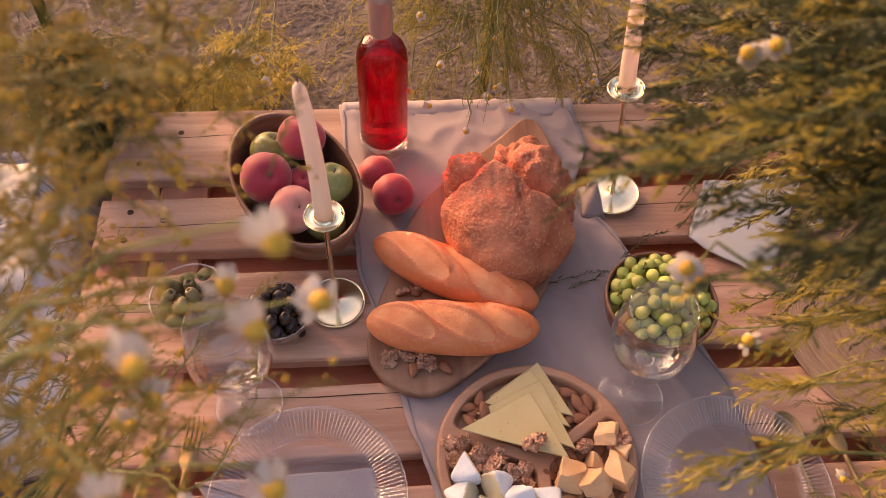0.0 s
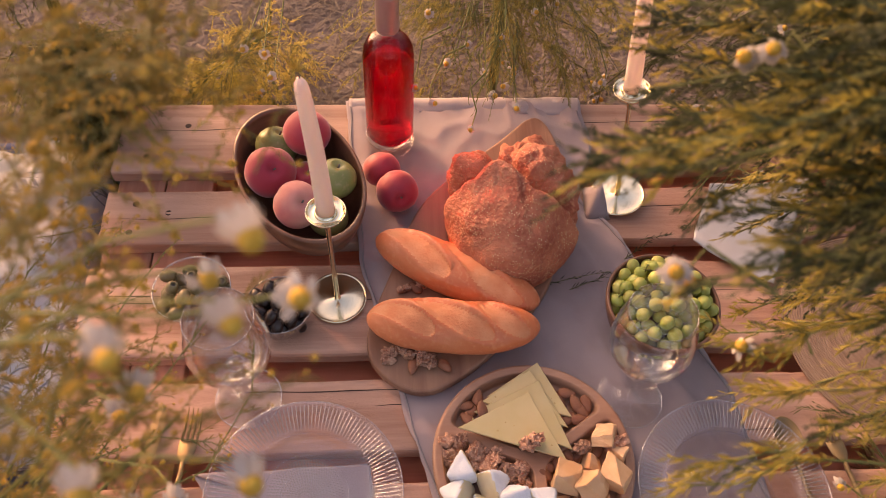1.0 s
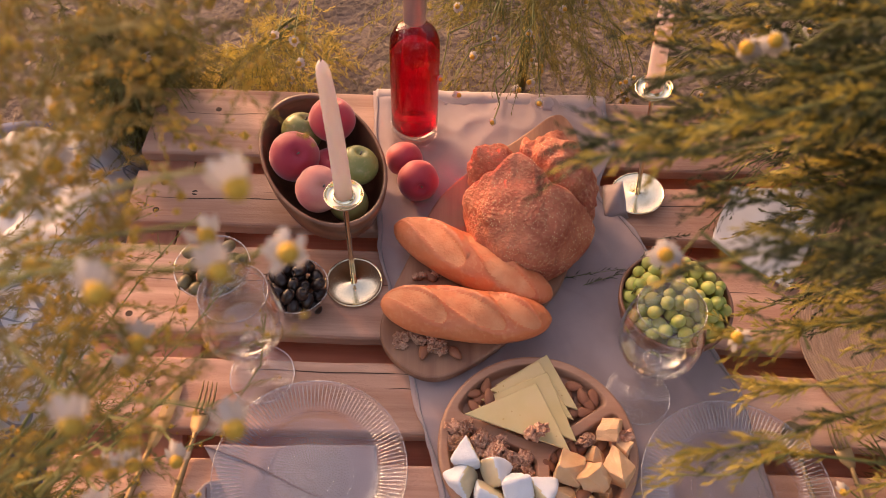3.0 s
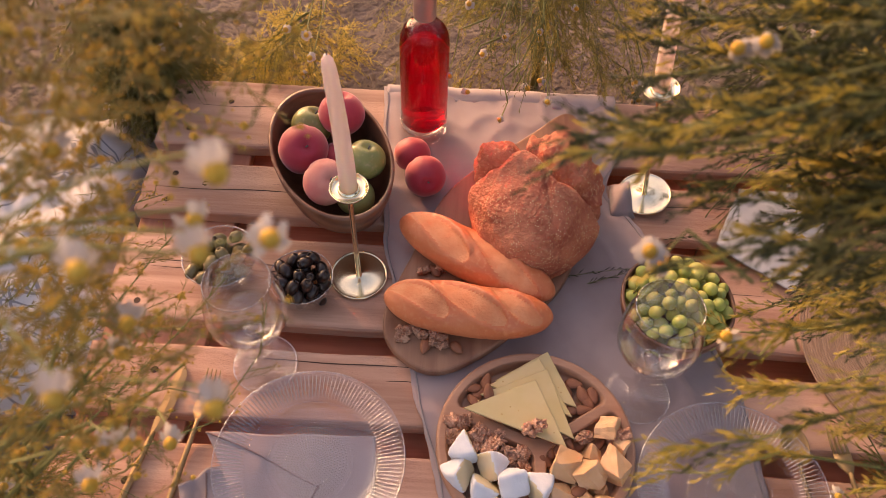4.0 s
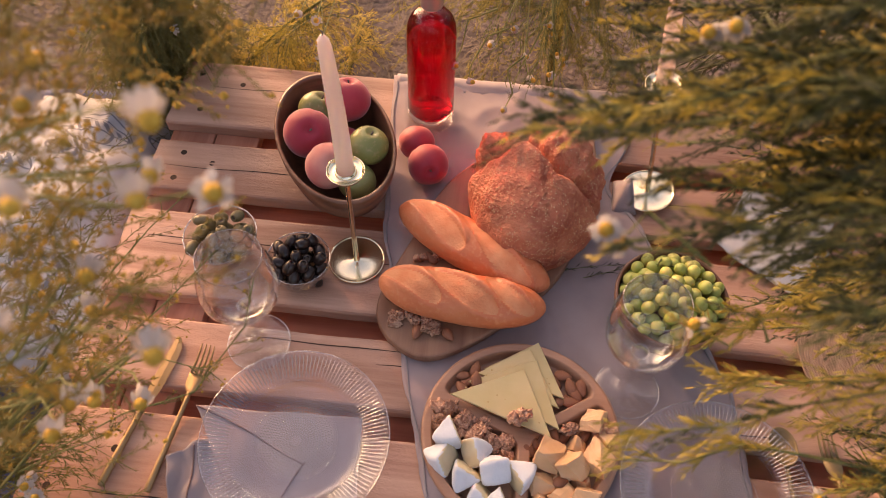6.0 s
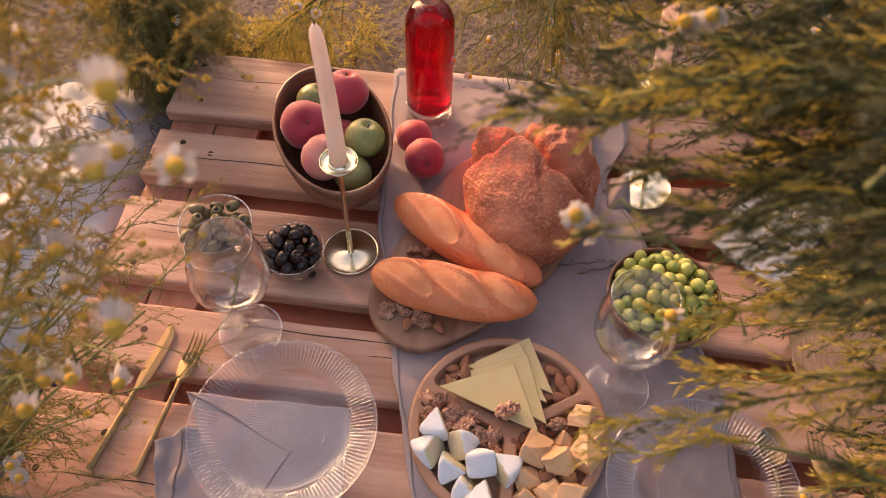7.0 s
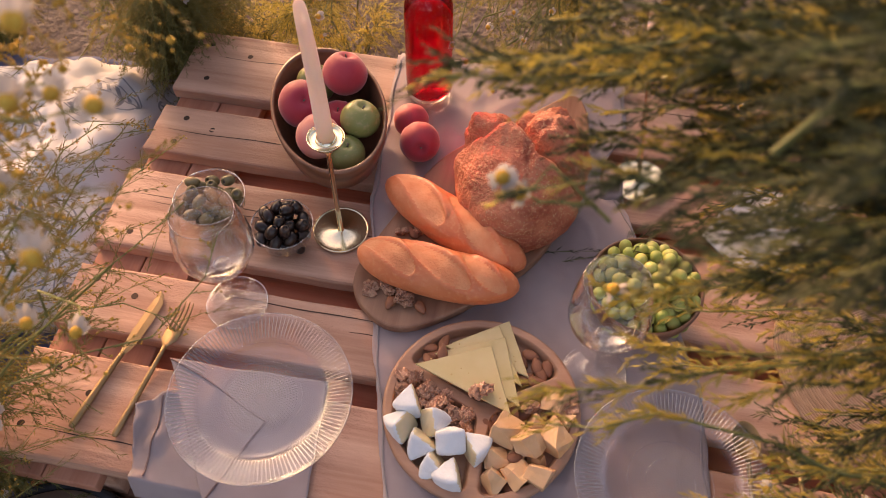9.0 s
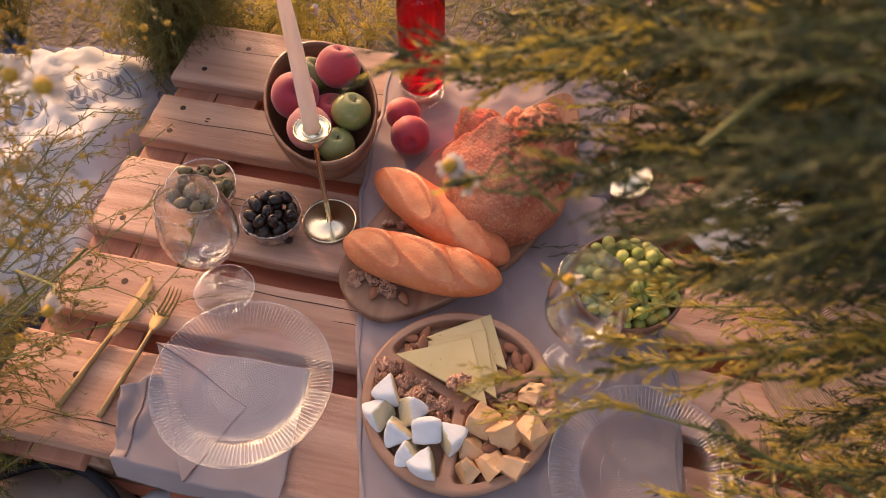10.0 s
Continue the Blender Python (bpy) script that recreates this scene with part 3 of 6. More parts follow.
def fruit(name, x, y, z, r, material, label, category, tilt=(0, 0, 0), pinch=0.10, squash=0.95, group=""):
    """A round fruit with a dimple at the stem, a faint seam and its stalk."""
    bm = bmesh.new()
    bmesh.ops.create_uvsphere(bm, u_segments=32, v_segments=20, radius=1.0)
    s = rng.uniform(0, 50)
    for v in bm.verts:
        p = v.co.copy()
        d = math.hypot(p.x, p.y)
        k = 1 + 0.035 * noise.noise(p * 1.3 + Vector((s, s, s)))
        dim = math.exp(-(d / 0.22) ** 2) * 0.30 if p.z > 0 else math.exp(-(d / 0.2) ** 2) * 0.10
        seam = pinch * 0.35 * math.exp(-(p.x / 0.10) ** 2) if p.y > 0 else 0
        v.co = Vector((p.x * k * (1 - seam * 0.4), p.y * k * (1 - seam), p.z * squash * k * (1 - dim))) * r
    ob = empty(name, label, category, pose(x, y, z, *tilt), group=group)
    part("skin", bm, material, ob)
    part("stalk", tube([(0, 0, r * squash * 0.62), (0.001, 0, r * squash * 0.78), (0.002, 0.001, r * squash * 0.93)], [0.0014, 0.0011, 0.0014], 6), WICK, ob)
    return ob


PG = "peaches"
fruit("peach", -0.295, 0.229, 0.388, 0.0365, PEACH, "large red peach lying in the wooden bowl", "peach", (30, 20, 0), group=PG)
fruit("peach", -0.254, 0.172, 0.386, 0.0335, PEACH_PALE, "pale pink and yellow peach in the wooden bowl", "peach", (35, -15, 60), group=PG)
fruit("peach", -0.247, 0.299, 0.394, 0.035, PEACH, "dark red peach at the top of the heap", "peach", (20, 10, 140), group=PG)
fruit("apple", -0.293, 0.292, 0.372, 0.0315, APPLE, "yellow-green apple in the wooden bowl", "apple", (-15, 20, 10), 0.0, 0.9, group="apples")
fruit("apple", -0.203, 0.219, 0.385, 0.0305, APPLE, "green apple with a rosy cheek in the wooden bowl", "apple", (-8, 14, 10), 0.0, 0.9, group="apples")
fruit("apple", -0.213, 0.168, 0.362, 0.0285, APPLE, "small green apple low in the wooden bowl", "apple", (10, 5, 30), 0.0, 0.9, group="apples")
fruit("peach", -0.245, 0.238, 0.350, 0.034, PEACH, "peach buried under the others in the bowl", "peach", (0, 0, 0), group=PG)
fruit("peach", -0.139, 0.279, TOP + 0.0325, 0.0285, PEACH, "red peach lying on the linen runner", "peach", (-60, 10, 0), group=PG)
fruit("peach", -0.116, 0.234, TOP + 0.036, 0.0315, PEACH, "ripe red peach on the linen runner", "peach", (60, -30, 30), group=PG)

wooden_bowl("grape_bowl", "round brown wooden bowl full of green grapes", 0.234, 0.017, 0.076, 0.068, 1, 1, 0, 0.004)
bunch = empty("grape_bunch", "plump green seedless grapes heaped in the wooden bowl", "grapes", pose(0.234, 0.017, TOP + 0.004))
gm = part("grape", blob(0.0090, 3, 0.03, 2, (1, 1, 1.12)), GRAPE, bunch)
placed = []
tries = 0
while len(placed) < 112 and tries < 9000:
    tries += 1
    a, rr = rng.uniform(0, 2 * math.pi), 0.066 * math.sqrt(rng.random())
    top = 0.062 + 0.026 * (1 - (rr / 0.066) ** 2)
    p = Vector((rr * math.cos(a), rr * math.sin(a), top + rng.uniform(-0.02, 0.006)))
    if all((p - q).length > 0.0150 for q in placed):
        placed.append(p)
for k, p in enumerate(placed):
    mm = Matrix.Translation(p) @ Euler([rng.uniform(-1.2, 1.2) for _ in range(3)]).to_matrix().to_4x4() @ Matrix.Scale(rng.uniform(0.88, 1.12), 4)
    if k == 0:
        gm.matrix_basis = mm
    else:
        twin(gm, "grape", mm, bunch)
for k in range(9):
    p, q = rng.choice(placed), rng.choice(placed)
    part("stalk", tube([(p.x, p.y, p.z + 0.008), ((p.x + q.x) / 2, (p.y + q.y) / 2, max(p.z, q.z) + 0.007), (p.x * 0.4 + q.x * 0.6, p.y * 0.4 + q.y * 0.6, q.z)], [0.001, 0.0012, 0.0008], 5), STEM_G, bunch)


# ---- glass bowls of olives ----
def glass_bowl(x, y, r, h, label):
    b = empty("glass_bowl", label, "bowl", pose(x, y, TOP + 0.001), group="small glass bowls")
    part("shell", lathe([(0, 0), (r * 0.62, 0), (r * 0.66, 0.003), (r * 0.86, h * 0.4), (r * 0.985, h * 0.9), (r, h), (r * 0.97, h), (r * 0.93, h * 0.85), (r * 0.80, h * 0.38), (r * 0.6, 0.005), (0, 0.005)], 56), GLASS, b)
    part("rim", lathe([(r * 0.965, h - 0.001), (r * 1.0, h - 0.001), (r * 1.005, h + 0.0008), (r * 0.98, h + 0.0015), (r * 0.965, h - 0.001)], 56), RIM_GLASS, b)
    return b


def olive_mesh(material):
    bm = lathe([(0.0030, 0.0078), (0.0030, 0.0110), (0.0045, 0.0112), (0.0068, 0.0085), (0.0082, 0.004), (0.0085, 0), (0.0078, -0.005), (0.006, -0.0088), (0.003, -0.0112), (0, -0.0117)], 20)
    o = part("olive", bm, material)
    hole = bmesh.new()
    bmesh.ops.create_circle(hole, cap_ends=True, radius=0.0031, segments=14, matrix=Matrix.Translation((0, 0, 0.0082)))
    part("pit_hole", hole, OLIVE_IN if material is OLIVE_B else WICK, o)
    return o


def heap_olives(material, x, y, r, count, label, scale):
    first = tagged(olive_mesh(material), label, "olive", "olives")
    spots, tries = [], 0
    while len(spots) < count and tries < 20000:
        tries += 1
        a, rr = rng.uniform(0, 2 * math.pi), r * 0.84 * math.sqrt(rng.random())
        z = 0.010 + rng.random() * (0.028 + 0.022 * (1 - (rr / r) ** 2))
        if rr > r * (0.62 + 0.2 * z / 0.04):
            continue
        p = Vector((rr * math.cos(a), rr * math.sin(a), z))
        if all((p - q).length > 0.0148 * scale for q in spots):
            spots.append(p)
    for k, p in enumerate(spots):
        m = Matrix.Translation((x + p.x, y + p.y, TOP + p.z)) @ Euler((rng.uniform(-1.5, 1.5), rng.uniform(-1.5, 1.5), rng.uniform(0, 6))).to_matrix().to_4x4()
        if k == 0:
            first.matrix_world = m
        else:
            copy_thing(first, m)


glass_bowl(-0.275, 0.038, 0.0445, 0.042, "small clear glass bowl filled with black olives")
heap_olives(OLIVE_B, -0.275, 0.038, 0.0445, 34, "shiny pitted black olive in a glass bowl", 1.08)
glass_bowl(-0.392, 0.063, 0.052, 0.045, "small clear glass bowl filled with green olives")
heap_olives(OLIVE_G, -0.392, 0.063, 0.052, 34, "dull green pitted olive in a glass bowl", 1.17)


# ---- stemmed glasses ----
def wine_glass(x, y, lean, label):
    g = empty("wine_glass", label, "wine glass", pose(x, y, TOP + 0.0045, *lean), group="wine glasses")
    part("foot", lathe([(0, 0), (0.0415, 0), (0.0424, 0.0008), (0.0415, 0.0016), (0.030, 0.0024), (0.015, 0.0042), (0.0075, 0.009), (0.0050, 0.016), (0, 0.016)], 56), GLASS, g)
    part("stem", lathe([(0.0050, 0.0155), (0.0040, 0.03), (0.0038, 0.075), (0.0052, 0.090), (0.010, 0.097), (0, 0.100)], 24), GLASS, g)
    out = [(0, 0.0965), (0.010, 0.0972), (0.026, 0.1030), (0.0405, 0.1160), (0.0480, 0.1340), (0.0492, 0.1500), (0.0462, 0.1760), (0.0400, 0.2020), (0.0385, 0.2075)]
    part("bowl", lathe(out + [(0.0380, 0.2080)] + [(max(0.0, r - 0.0009), z + 0.0011 * (r < 0.042 and z < 0.13)) for r, z in out[::-1]], 64), GLASS, g)
    part("rim", lathe([(0.0374, 0.2070), (0.0376, 0.2084), (0.0382, 0.2090), (0.0388, 0.2084), (0.0389, 0.2070)], 64), RIM_GLASS, g)
    part("foot_edge", lathe([(0.0412, 0.0002), (0.0424, 0.0005), (0.0428, 0.0012), (0.0420, 0.0021), (0.0410, 0.0018)], 64), RIM_GLASS, g)
    part("bowl_base", lathe([(0.0095, 0.0990), (0.0107, 0.1002), (0.0117, 0.0994), (0.0102, 0.0984)], 40), RIM_GLASS, g)
    return g


wine_glass(-0.309, -0.078, (0, 0, 0), "empty clear stemmed wine glass on the bare boards")
wine_glass(0.185, -0.091, (-3.2, -2.2, 0), "empty clear stemmed wine glass on the linen runner")


# ---- pressed glass plates ----
def glass_plate(x, y, z, turn, label):
    """A clear plate with a fluted rim, a round step and a dotted rosette in its middle."""
    g = empty("glass_plate", label, "plate", pose(x, y, z, 0, 0, turn), group="pressed glass plates")
    n = 528
    vs, fs = [], []
    prof = [(0.0, 0.0025), (0.02, 0.0025), (0.045, 0.0025), (0.070, 0.003), (0.080, 0.0048), (0.084, 0.0075), (0.088, 0.0095), (0.100, 0.0125), (0.112, 0.0150), (0.1165, 0.0160), (0.1175, 0.0155), (0.1165, 0.0140), (0.100, 0.0100), (0.086, 0.006), (0.080, 0.0018), (0.070, 0.0), (0.0, 0.0)]
    for k, (r, z0) in enumerate(prof):
        for i in range(n):
            a = 2 * math.pi * i / n
            rib = 0.0009 * math.cos(a * 132) if 0.086 < r < 0.114 and k < 10 else 0
            vs.append((r * math.cos(a), r * math.sin(a), z0 + rib))
    for k in range(len(prof) - 1):
        for i in range(n):
            j = (i + 1) % n
            fs.append((k * n + i, k * n + j, (k + 1) * n + j, (k + 1) * n + i))
    dish = mesh_from("dish", vs, fs, [PLATE_GLASS, BEAD_GLASS], g)
    for q, face in enumerate(dish.data.polygons):
        k, i = divmod(q, n)
        if 5 <= k <= 7 and i % 4 == 0:
            face.material_index = 1
    part("edge", lathe([(0.1158, 0.0158), (0.1165, 0.0168), (0.1176, 0.0164), (0.1178, 0.0152)], 96), RIM_GLASS, g)
    for r in (0.030, 0.052, 0.0805):
        part("raised_ring", lathe([(r - 0.0007, 0.0026), (r, 0.0034), (r + 0.0007, 0.0026)], 72), RIB_GLASS, g)
    vs, fs = [], []
    for ring in range(11):
        cnt = 26 + 5 * ring
        r = 0.008 + 0.0037 * ring
        for i in range(cnt):
            a = 2 * math.pi * (i + 0.5 * ring) / cnt
            c, d = Vector((r * math.cos(a), r * math.sin(a), 0.0026)), 0.0009
            b = len(vs)
            ra, ta = Vector((math.cos(a), math.sin(a), 0)), Vector((-math.sin(a), math.cos(a), 0))
            vs += [c - ra * 2 * d, c + ta * d, c + ra * 2 * d, c - ta * d, c + Vector((0, 0, 0.0009))]
            fs += [(b, b + 1, b + 4), (b + 1, b + 2, b + 4), (b + 2, b + 3, b + 4), (b + 3, b, b + 4)]
    tagged(mesh_from("rosette", vs, fs, BEAD_GLASS, g), kind="stuff")
    return g


glass_plate(-0.229, -0.211, TOP + 0.011, 0, "clear pressed glass plate with fluted rim on a folded napkin")
glass_plate(0.287, -0.221, TOP + 0.009, 15, "clear pressed glass plate with fluted rim on the runner")


# ---- napkins ----
def napkin(name, label, corner, mat_, height, hems=(), thick=0.0018, nu=50, nv=50):
    nk = empty(name, label, "napkin", group="napkins")
    mesh_from("cloth", *cloth("cloth", corner, nu, nv, height, thick), mat_, nk)
    for a, b, lift in hems:
        hv, hf = cloth("hem", lambda u, v: (a[0] + (b[0] - a[0]) * v + (b[1] - a[1]) * 0.0022 * (u - 0.5) / math.hypot(b[0] - a[0], b[1] - a[1]),
                                            a[1] + (b[1] - a[1]) * v - (b[0] - a[0]) * 0.0022 * (u - 0.5) / math.hypot(b[0] - a[0], b[1] - a[1]) + 0.003 * math.sin(v * 5)),
                       2, 40, lambda x, y, u, v: height(x, y, 0, 0) + lift, 0.001)
        mesh_from("hem", hv, hf, NAPKIN_HEM, nk)["label"] = "brown stitched hem"
    return nk


def quad(p00, p10, p11, p01):
    return lambda u, v: tuple((p00[k] * (1 - u) + p10[k] * u) * (1 - v) + (p01[k] * (1 - u) + p11[k] * u) * v + 0.003 * noise.noise(Vector((u * 4 + 3 * k, v * 4, 3))) for k in (0, 1))


napkin("napkin", "dusty pink linen napkin folded under the glass plate", quad((-0.367, -0.177), (-0.153, -0.170), (-0.137, -0.343), (-0.258, -0.348)), NAPKIN,
       lambda x, y, u, v: TOP + 0.0065 + 0.0018 * noise.noise(Vector((x * 20, y * 20, 0))), (((-0.366, -0.178), (-0.214, -0.236), 0.0016), ((-0.214, -0.236), (-0.257, -0.344), 0.0016)))


def flap_z(x, y, u, v):
    return TOP + 0.0035 + 0.0015 * noise.noise(Vector((x * 24, y * 24, 7))) + 0.020 * max(0.0, noise.noise(Vector((x * 38, y * 30, 2))) + 0.35) * max(0.0, min(1.0, (-0.325 - x) / 0.03)) - max(0.0, -0.338 - y) * 2.2


napkin("napkin", "second dusty pink linen layer, crumpled, spilling over the table edge", quad((-0.384, -0.248), (-0.330, -0.212), (-0.15, -0.352), (-0.350, -0.352)), NAPKIN,
       flap_z, (((-0.352, -0.232), (-0.340, -0.330), 0.0016),))
napkin("napkin", "crumpled white cotton napkin beside the straw mat", quad((0.318, 0.150), (0.372, 0.262), (0.535, 0.270), (0.425, 0.080)), WHITE_CLOTH,
       lambda x, y, u, v: TOP + 0.012 + 0.010 * noise.noise(Vector((x * 16, y * 16, 0))) + 0.016 * math.exp(-((u * (1 - v)) / 0.12) ** 2) * (v < 2) * max(0, 0.5 - v))


# ---- cutlery ----
def knife(a, b, z):
    """From the end of the handle, a, to the tip, b."""
    d = Vector(b) - Vector(a)
    ln, ang = d.length, math.degrees(math.atan2(d.y, d.x))
    k = empty("table_knife", "slim gold table knife lying on bare boards", "knife", pose(a[0], a[1], z, 0, 0, ang), group="gold cutlery")
    part("handle", tube([(0, 0, 0.004), (0.004, 0, 0.004), (0.05, 0, 0.004), (ln * 0.50, 0, 0.004), (ln * 0.53, 0, 0.0035)], [0.003, 0.0048, 0.0044, 0.0035, 0.003], 14), GOLD, k)
    bm = bmesh.new()
    prof = [(0.52, -0.0035, 0.0035), (0.57, -0.0075, 0.0055), (0.64, -0.0098, 0.0068), (0.80, -0.0100, 0.0072), (0.92, -0.0080, 0.0070), (0.985, -0.0010, 0.0064), (1.0, 0.0045, 0.0058)]
    rows = [[bm.verts.new((x * ln, y, z)) for y, z in ((lo, 0.0032), ((lo + hi) / 2, 0.0044), (hi, 0.0040), (hi, 0.0024), ((lo + hi) / 2, 0.0020))] for x, lo, hi in prof]
    for p, q in zip(rows, rows[1:]):
        for i in range(5):
            bm.faces.new((p[i], p[(i + 1) % 5], q[(i + 1) % 5], q[i]))
    bm.faces.new(rows[0]), bm.faces.new(rows[-1])
    bmesh.ops.recalc_face_normals(bm, faces=bm.faces[:])
    part("blade", bm, GOLD, k, smooth=False)


def fork(a, b, z, name="table_fork"):
    d = Vector(b) - Vector(a)
    ln, ang = d.length, math.degrees(math.atan2(d.y, d.x))
    k = empty(name, "slim gold table fork lying tines up", "fork", pose(a[0], a[1], z, 0, 0, ang), group="gold cutlery")
    part("handle", tube([(0, 0, 0.004), (0.004, 0, 0.004), (0.05, 0, 0.004), (ln * 0.60, 0, 0.006), (ln * 0.66, 0, 0.0075)], [0.0028, 0.0044, 0.0040, 0.0030, 0.0028], 14), GOLD, k)
    bm = bmesh.new()
    prof = [(0.645, 0.003, 0.0078), (0.68, 0.007, 0.0070), (0.71, 0.0100, 0.0060), (0.76, 0.0112, 0.0052), (0.80, 0.0112, 0.0052)]
    rows = [[bm.verts.new((x * ln, y, zz)) for y, zz in ((-w, z0 + 0.001), (0, z0 - 0.001), (w, z0 + 0.001), (w, z0 - 0.0004), (0, z0 - 0.0024), (-w, z0 - 0.0004))] for x, w, z0 in prof]
    for p, q in zip(rows, rows[1:]):
        for i in range(6):
            bm.faces.new((p[i], p[(i + 1) % 6], q[(i + 1) % 6], q[i]))
    bm.faces.new(rows[0]), bm.faces.new(rows[-1])
    bmesh.ops.recalc_face_normals(bm, faces=bm.faces[:])
    part("head", bm, GOLD, k)
    for i in range(4):
        y = -0.0092 + i * 0.0061
        part("tine", tube([(0.795 * ln, y, 0.0052), (0.88 * ln, y, 0.0065), (0.95 * ln, y * 0.97, 0.0095), (ln, y * 0.94, 0.0135)], [0.0017, 0.0016, 0.0013, 0.0006], 8), GOLD, k)


knife((-0.454, -0.291), (-0.414, -0.082), TOP + 0.001)
fork((-0.396, -0.292), (-0.372, -0.094), TOP + 0.001)
fork((0.462, -0.305), (0.432, -0.118), TOP + 0.001)


def spoon(a, b, z):
    d = Vector(b) - Vector(a)
    ln, ang = d.length, math.degrees(math.atan2(d.y, d.x))
    k = empty("table_spoon", "gold spoon lying on the boards beside the mat", "spoon", pose(a[0], a[1], z, 0, 0, ang), group="gold cutlery")
    part("handle", tube([(0, 0, 0.004), (0.05, 0, 0.004), (ln * 0.6, 0, 0.006), (ln * 0.73, 0, 0.008)], [0.004, 0.0038, 0.0028, 0.0032], 12), GOLD, k)
    bm = lathe([(0, 0.0), (0.006, 0.0008), (0.012, 0.0035), (0.0165, 0.0085), (0.018, 0.0125), (0.0172, 0.0127), (0.0155, 0.009), (0.011, 0.0045), (0.0055, 0.002), (0, 0.0012)], 32, 1.45, 1.0)
    part("bowl", bm, GOLD, k).location = (ln * 0.86, 0, 0)


spoon((0.395, -0.30), (0.375, -0.125), TOP + 0.001)


# ---- straw mat ----
mat_thing = empty("straw_mat", "round natural straw mat woven in coiled rows", "placemat", pose(0.583, 0.0, TOP + 0.001))
rows_, n = 45, 300
for k in range(rows_):
    r = 0.004 + k * 0.0036
    vs, fs, m8 = [], [], 8
    nn = max(24, int(n * r / 0.16))
    for i in range(nn):
        a = 2 * math.pi * i / nn
        w = 0.0020 + 0.0003 * math.sin(i * 2.4 + k)
        for q in range(m8):
            b = 2 * math.pi * q / m8
            rr, zz = r + w * math.cos(b), 0.0035 + 0.003 * math.cos(a * 2 + 1) * (k / rows_) ** 2 + w * 0.5 * math.sin(b)
            vs.append((rr * math.cos(a), rr * math.sin(a), zz))
    for i in range(nn):
        for q in range(m8):
            fs.append((i * m8 + q, ((i + 1) % nn) * m8 + q, ((i + 1) % nn) * m8 + (q + 1) % m8, i * m8 + (q + 1) % m8))
    mesh_from("coil", vs, fs, STRAW, mat_thing)


# ---- cutting board with bread ----
outline = smooth_loop([(-0.158, 0.0), (-0.140, -0.055), (-0.085, -0.083), (-0.020, -0.052), (0.050, 0.015), (0.100, 0.085), (0.138, 0.22), (0.140, 0.335), (0.110, 0.398), (0.045, 0.345), (-0.075, 0.228), (-0.125, 0.105)], 8)
bm = bmesh.new()
f = bm.faces.new([bm.verts.new((p.x, p.y, 0)) for p in outline])
ext = bmesh.ops.extrude_face_region(bm, geom=[f])
bmesh.ops.translate(bm, vec=(0, 0, 0.016), verts=[v for v in ext["geom"] if isinstance(v, bmesh.types.BMVert)])
bmesh.ops.recalc_face_normals(bm, faces=bm.faces[:])
rim = [e for e in bm.edges if abs(e.verts[0].co.z - e.verts[1].co.z) < 1e-6]
bmesh.ops.bevel(bm, geom=rim, offset=0.004, segments=3, affect="EDGES", profile=0.5)
board = part("cutting_board", bm, OAK, smooth=False)
board.matrix_world = pose(0, 0, TOP + 0.0055)
tagged(board, "worn brown wooden serving board with live edge", "cutting board")
BOARD_TOP = TOP + 0.0215


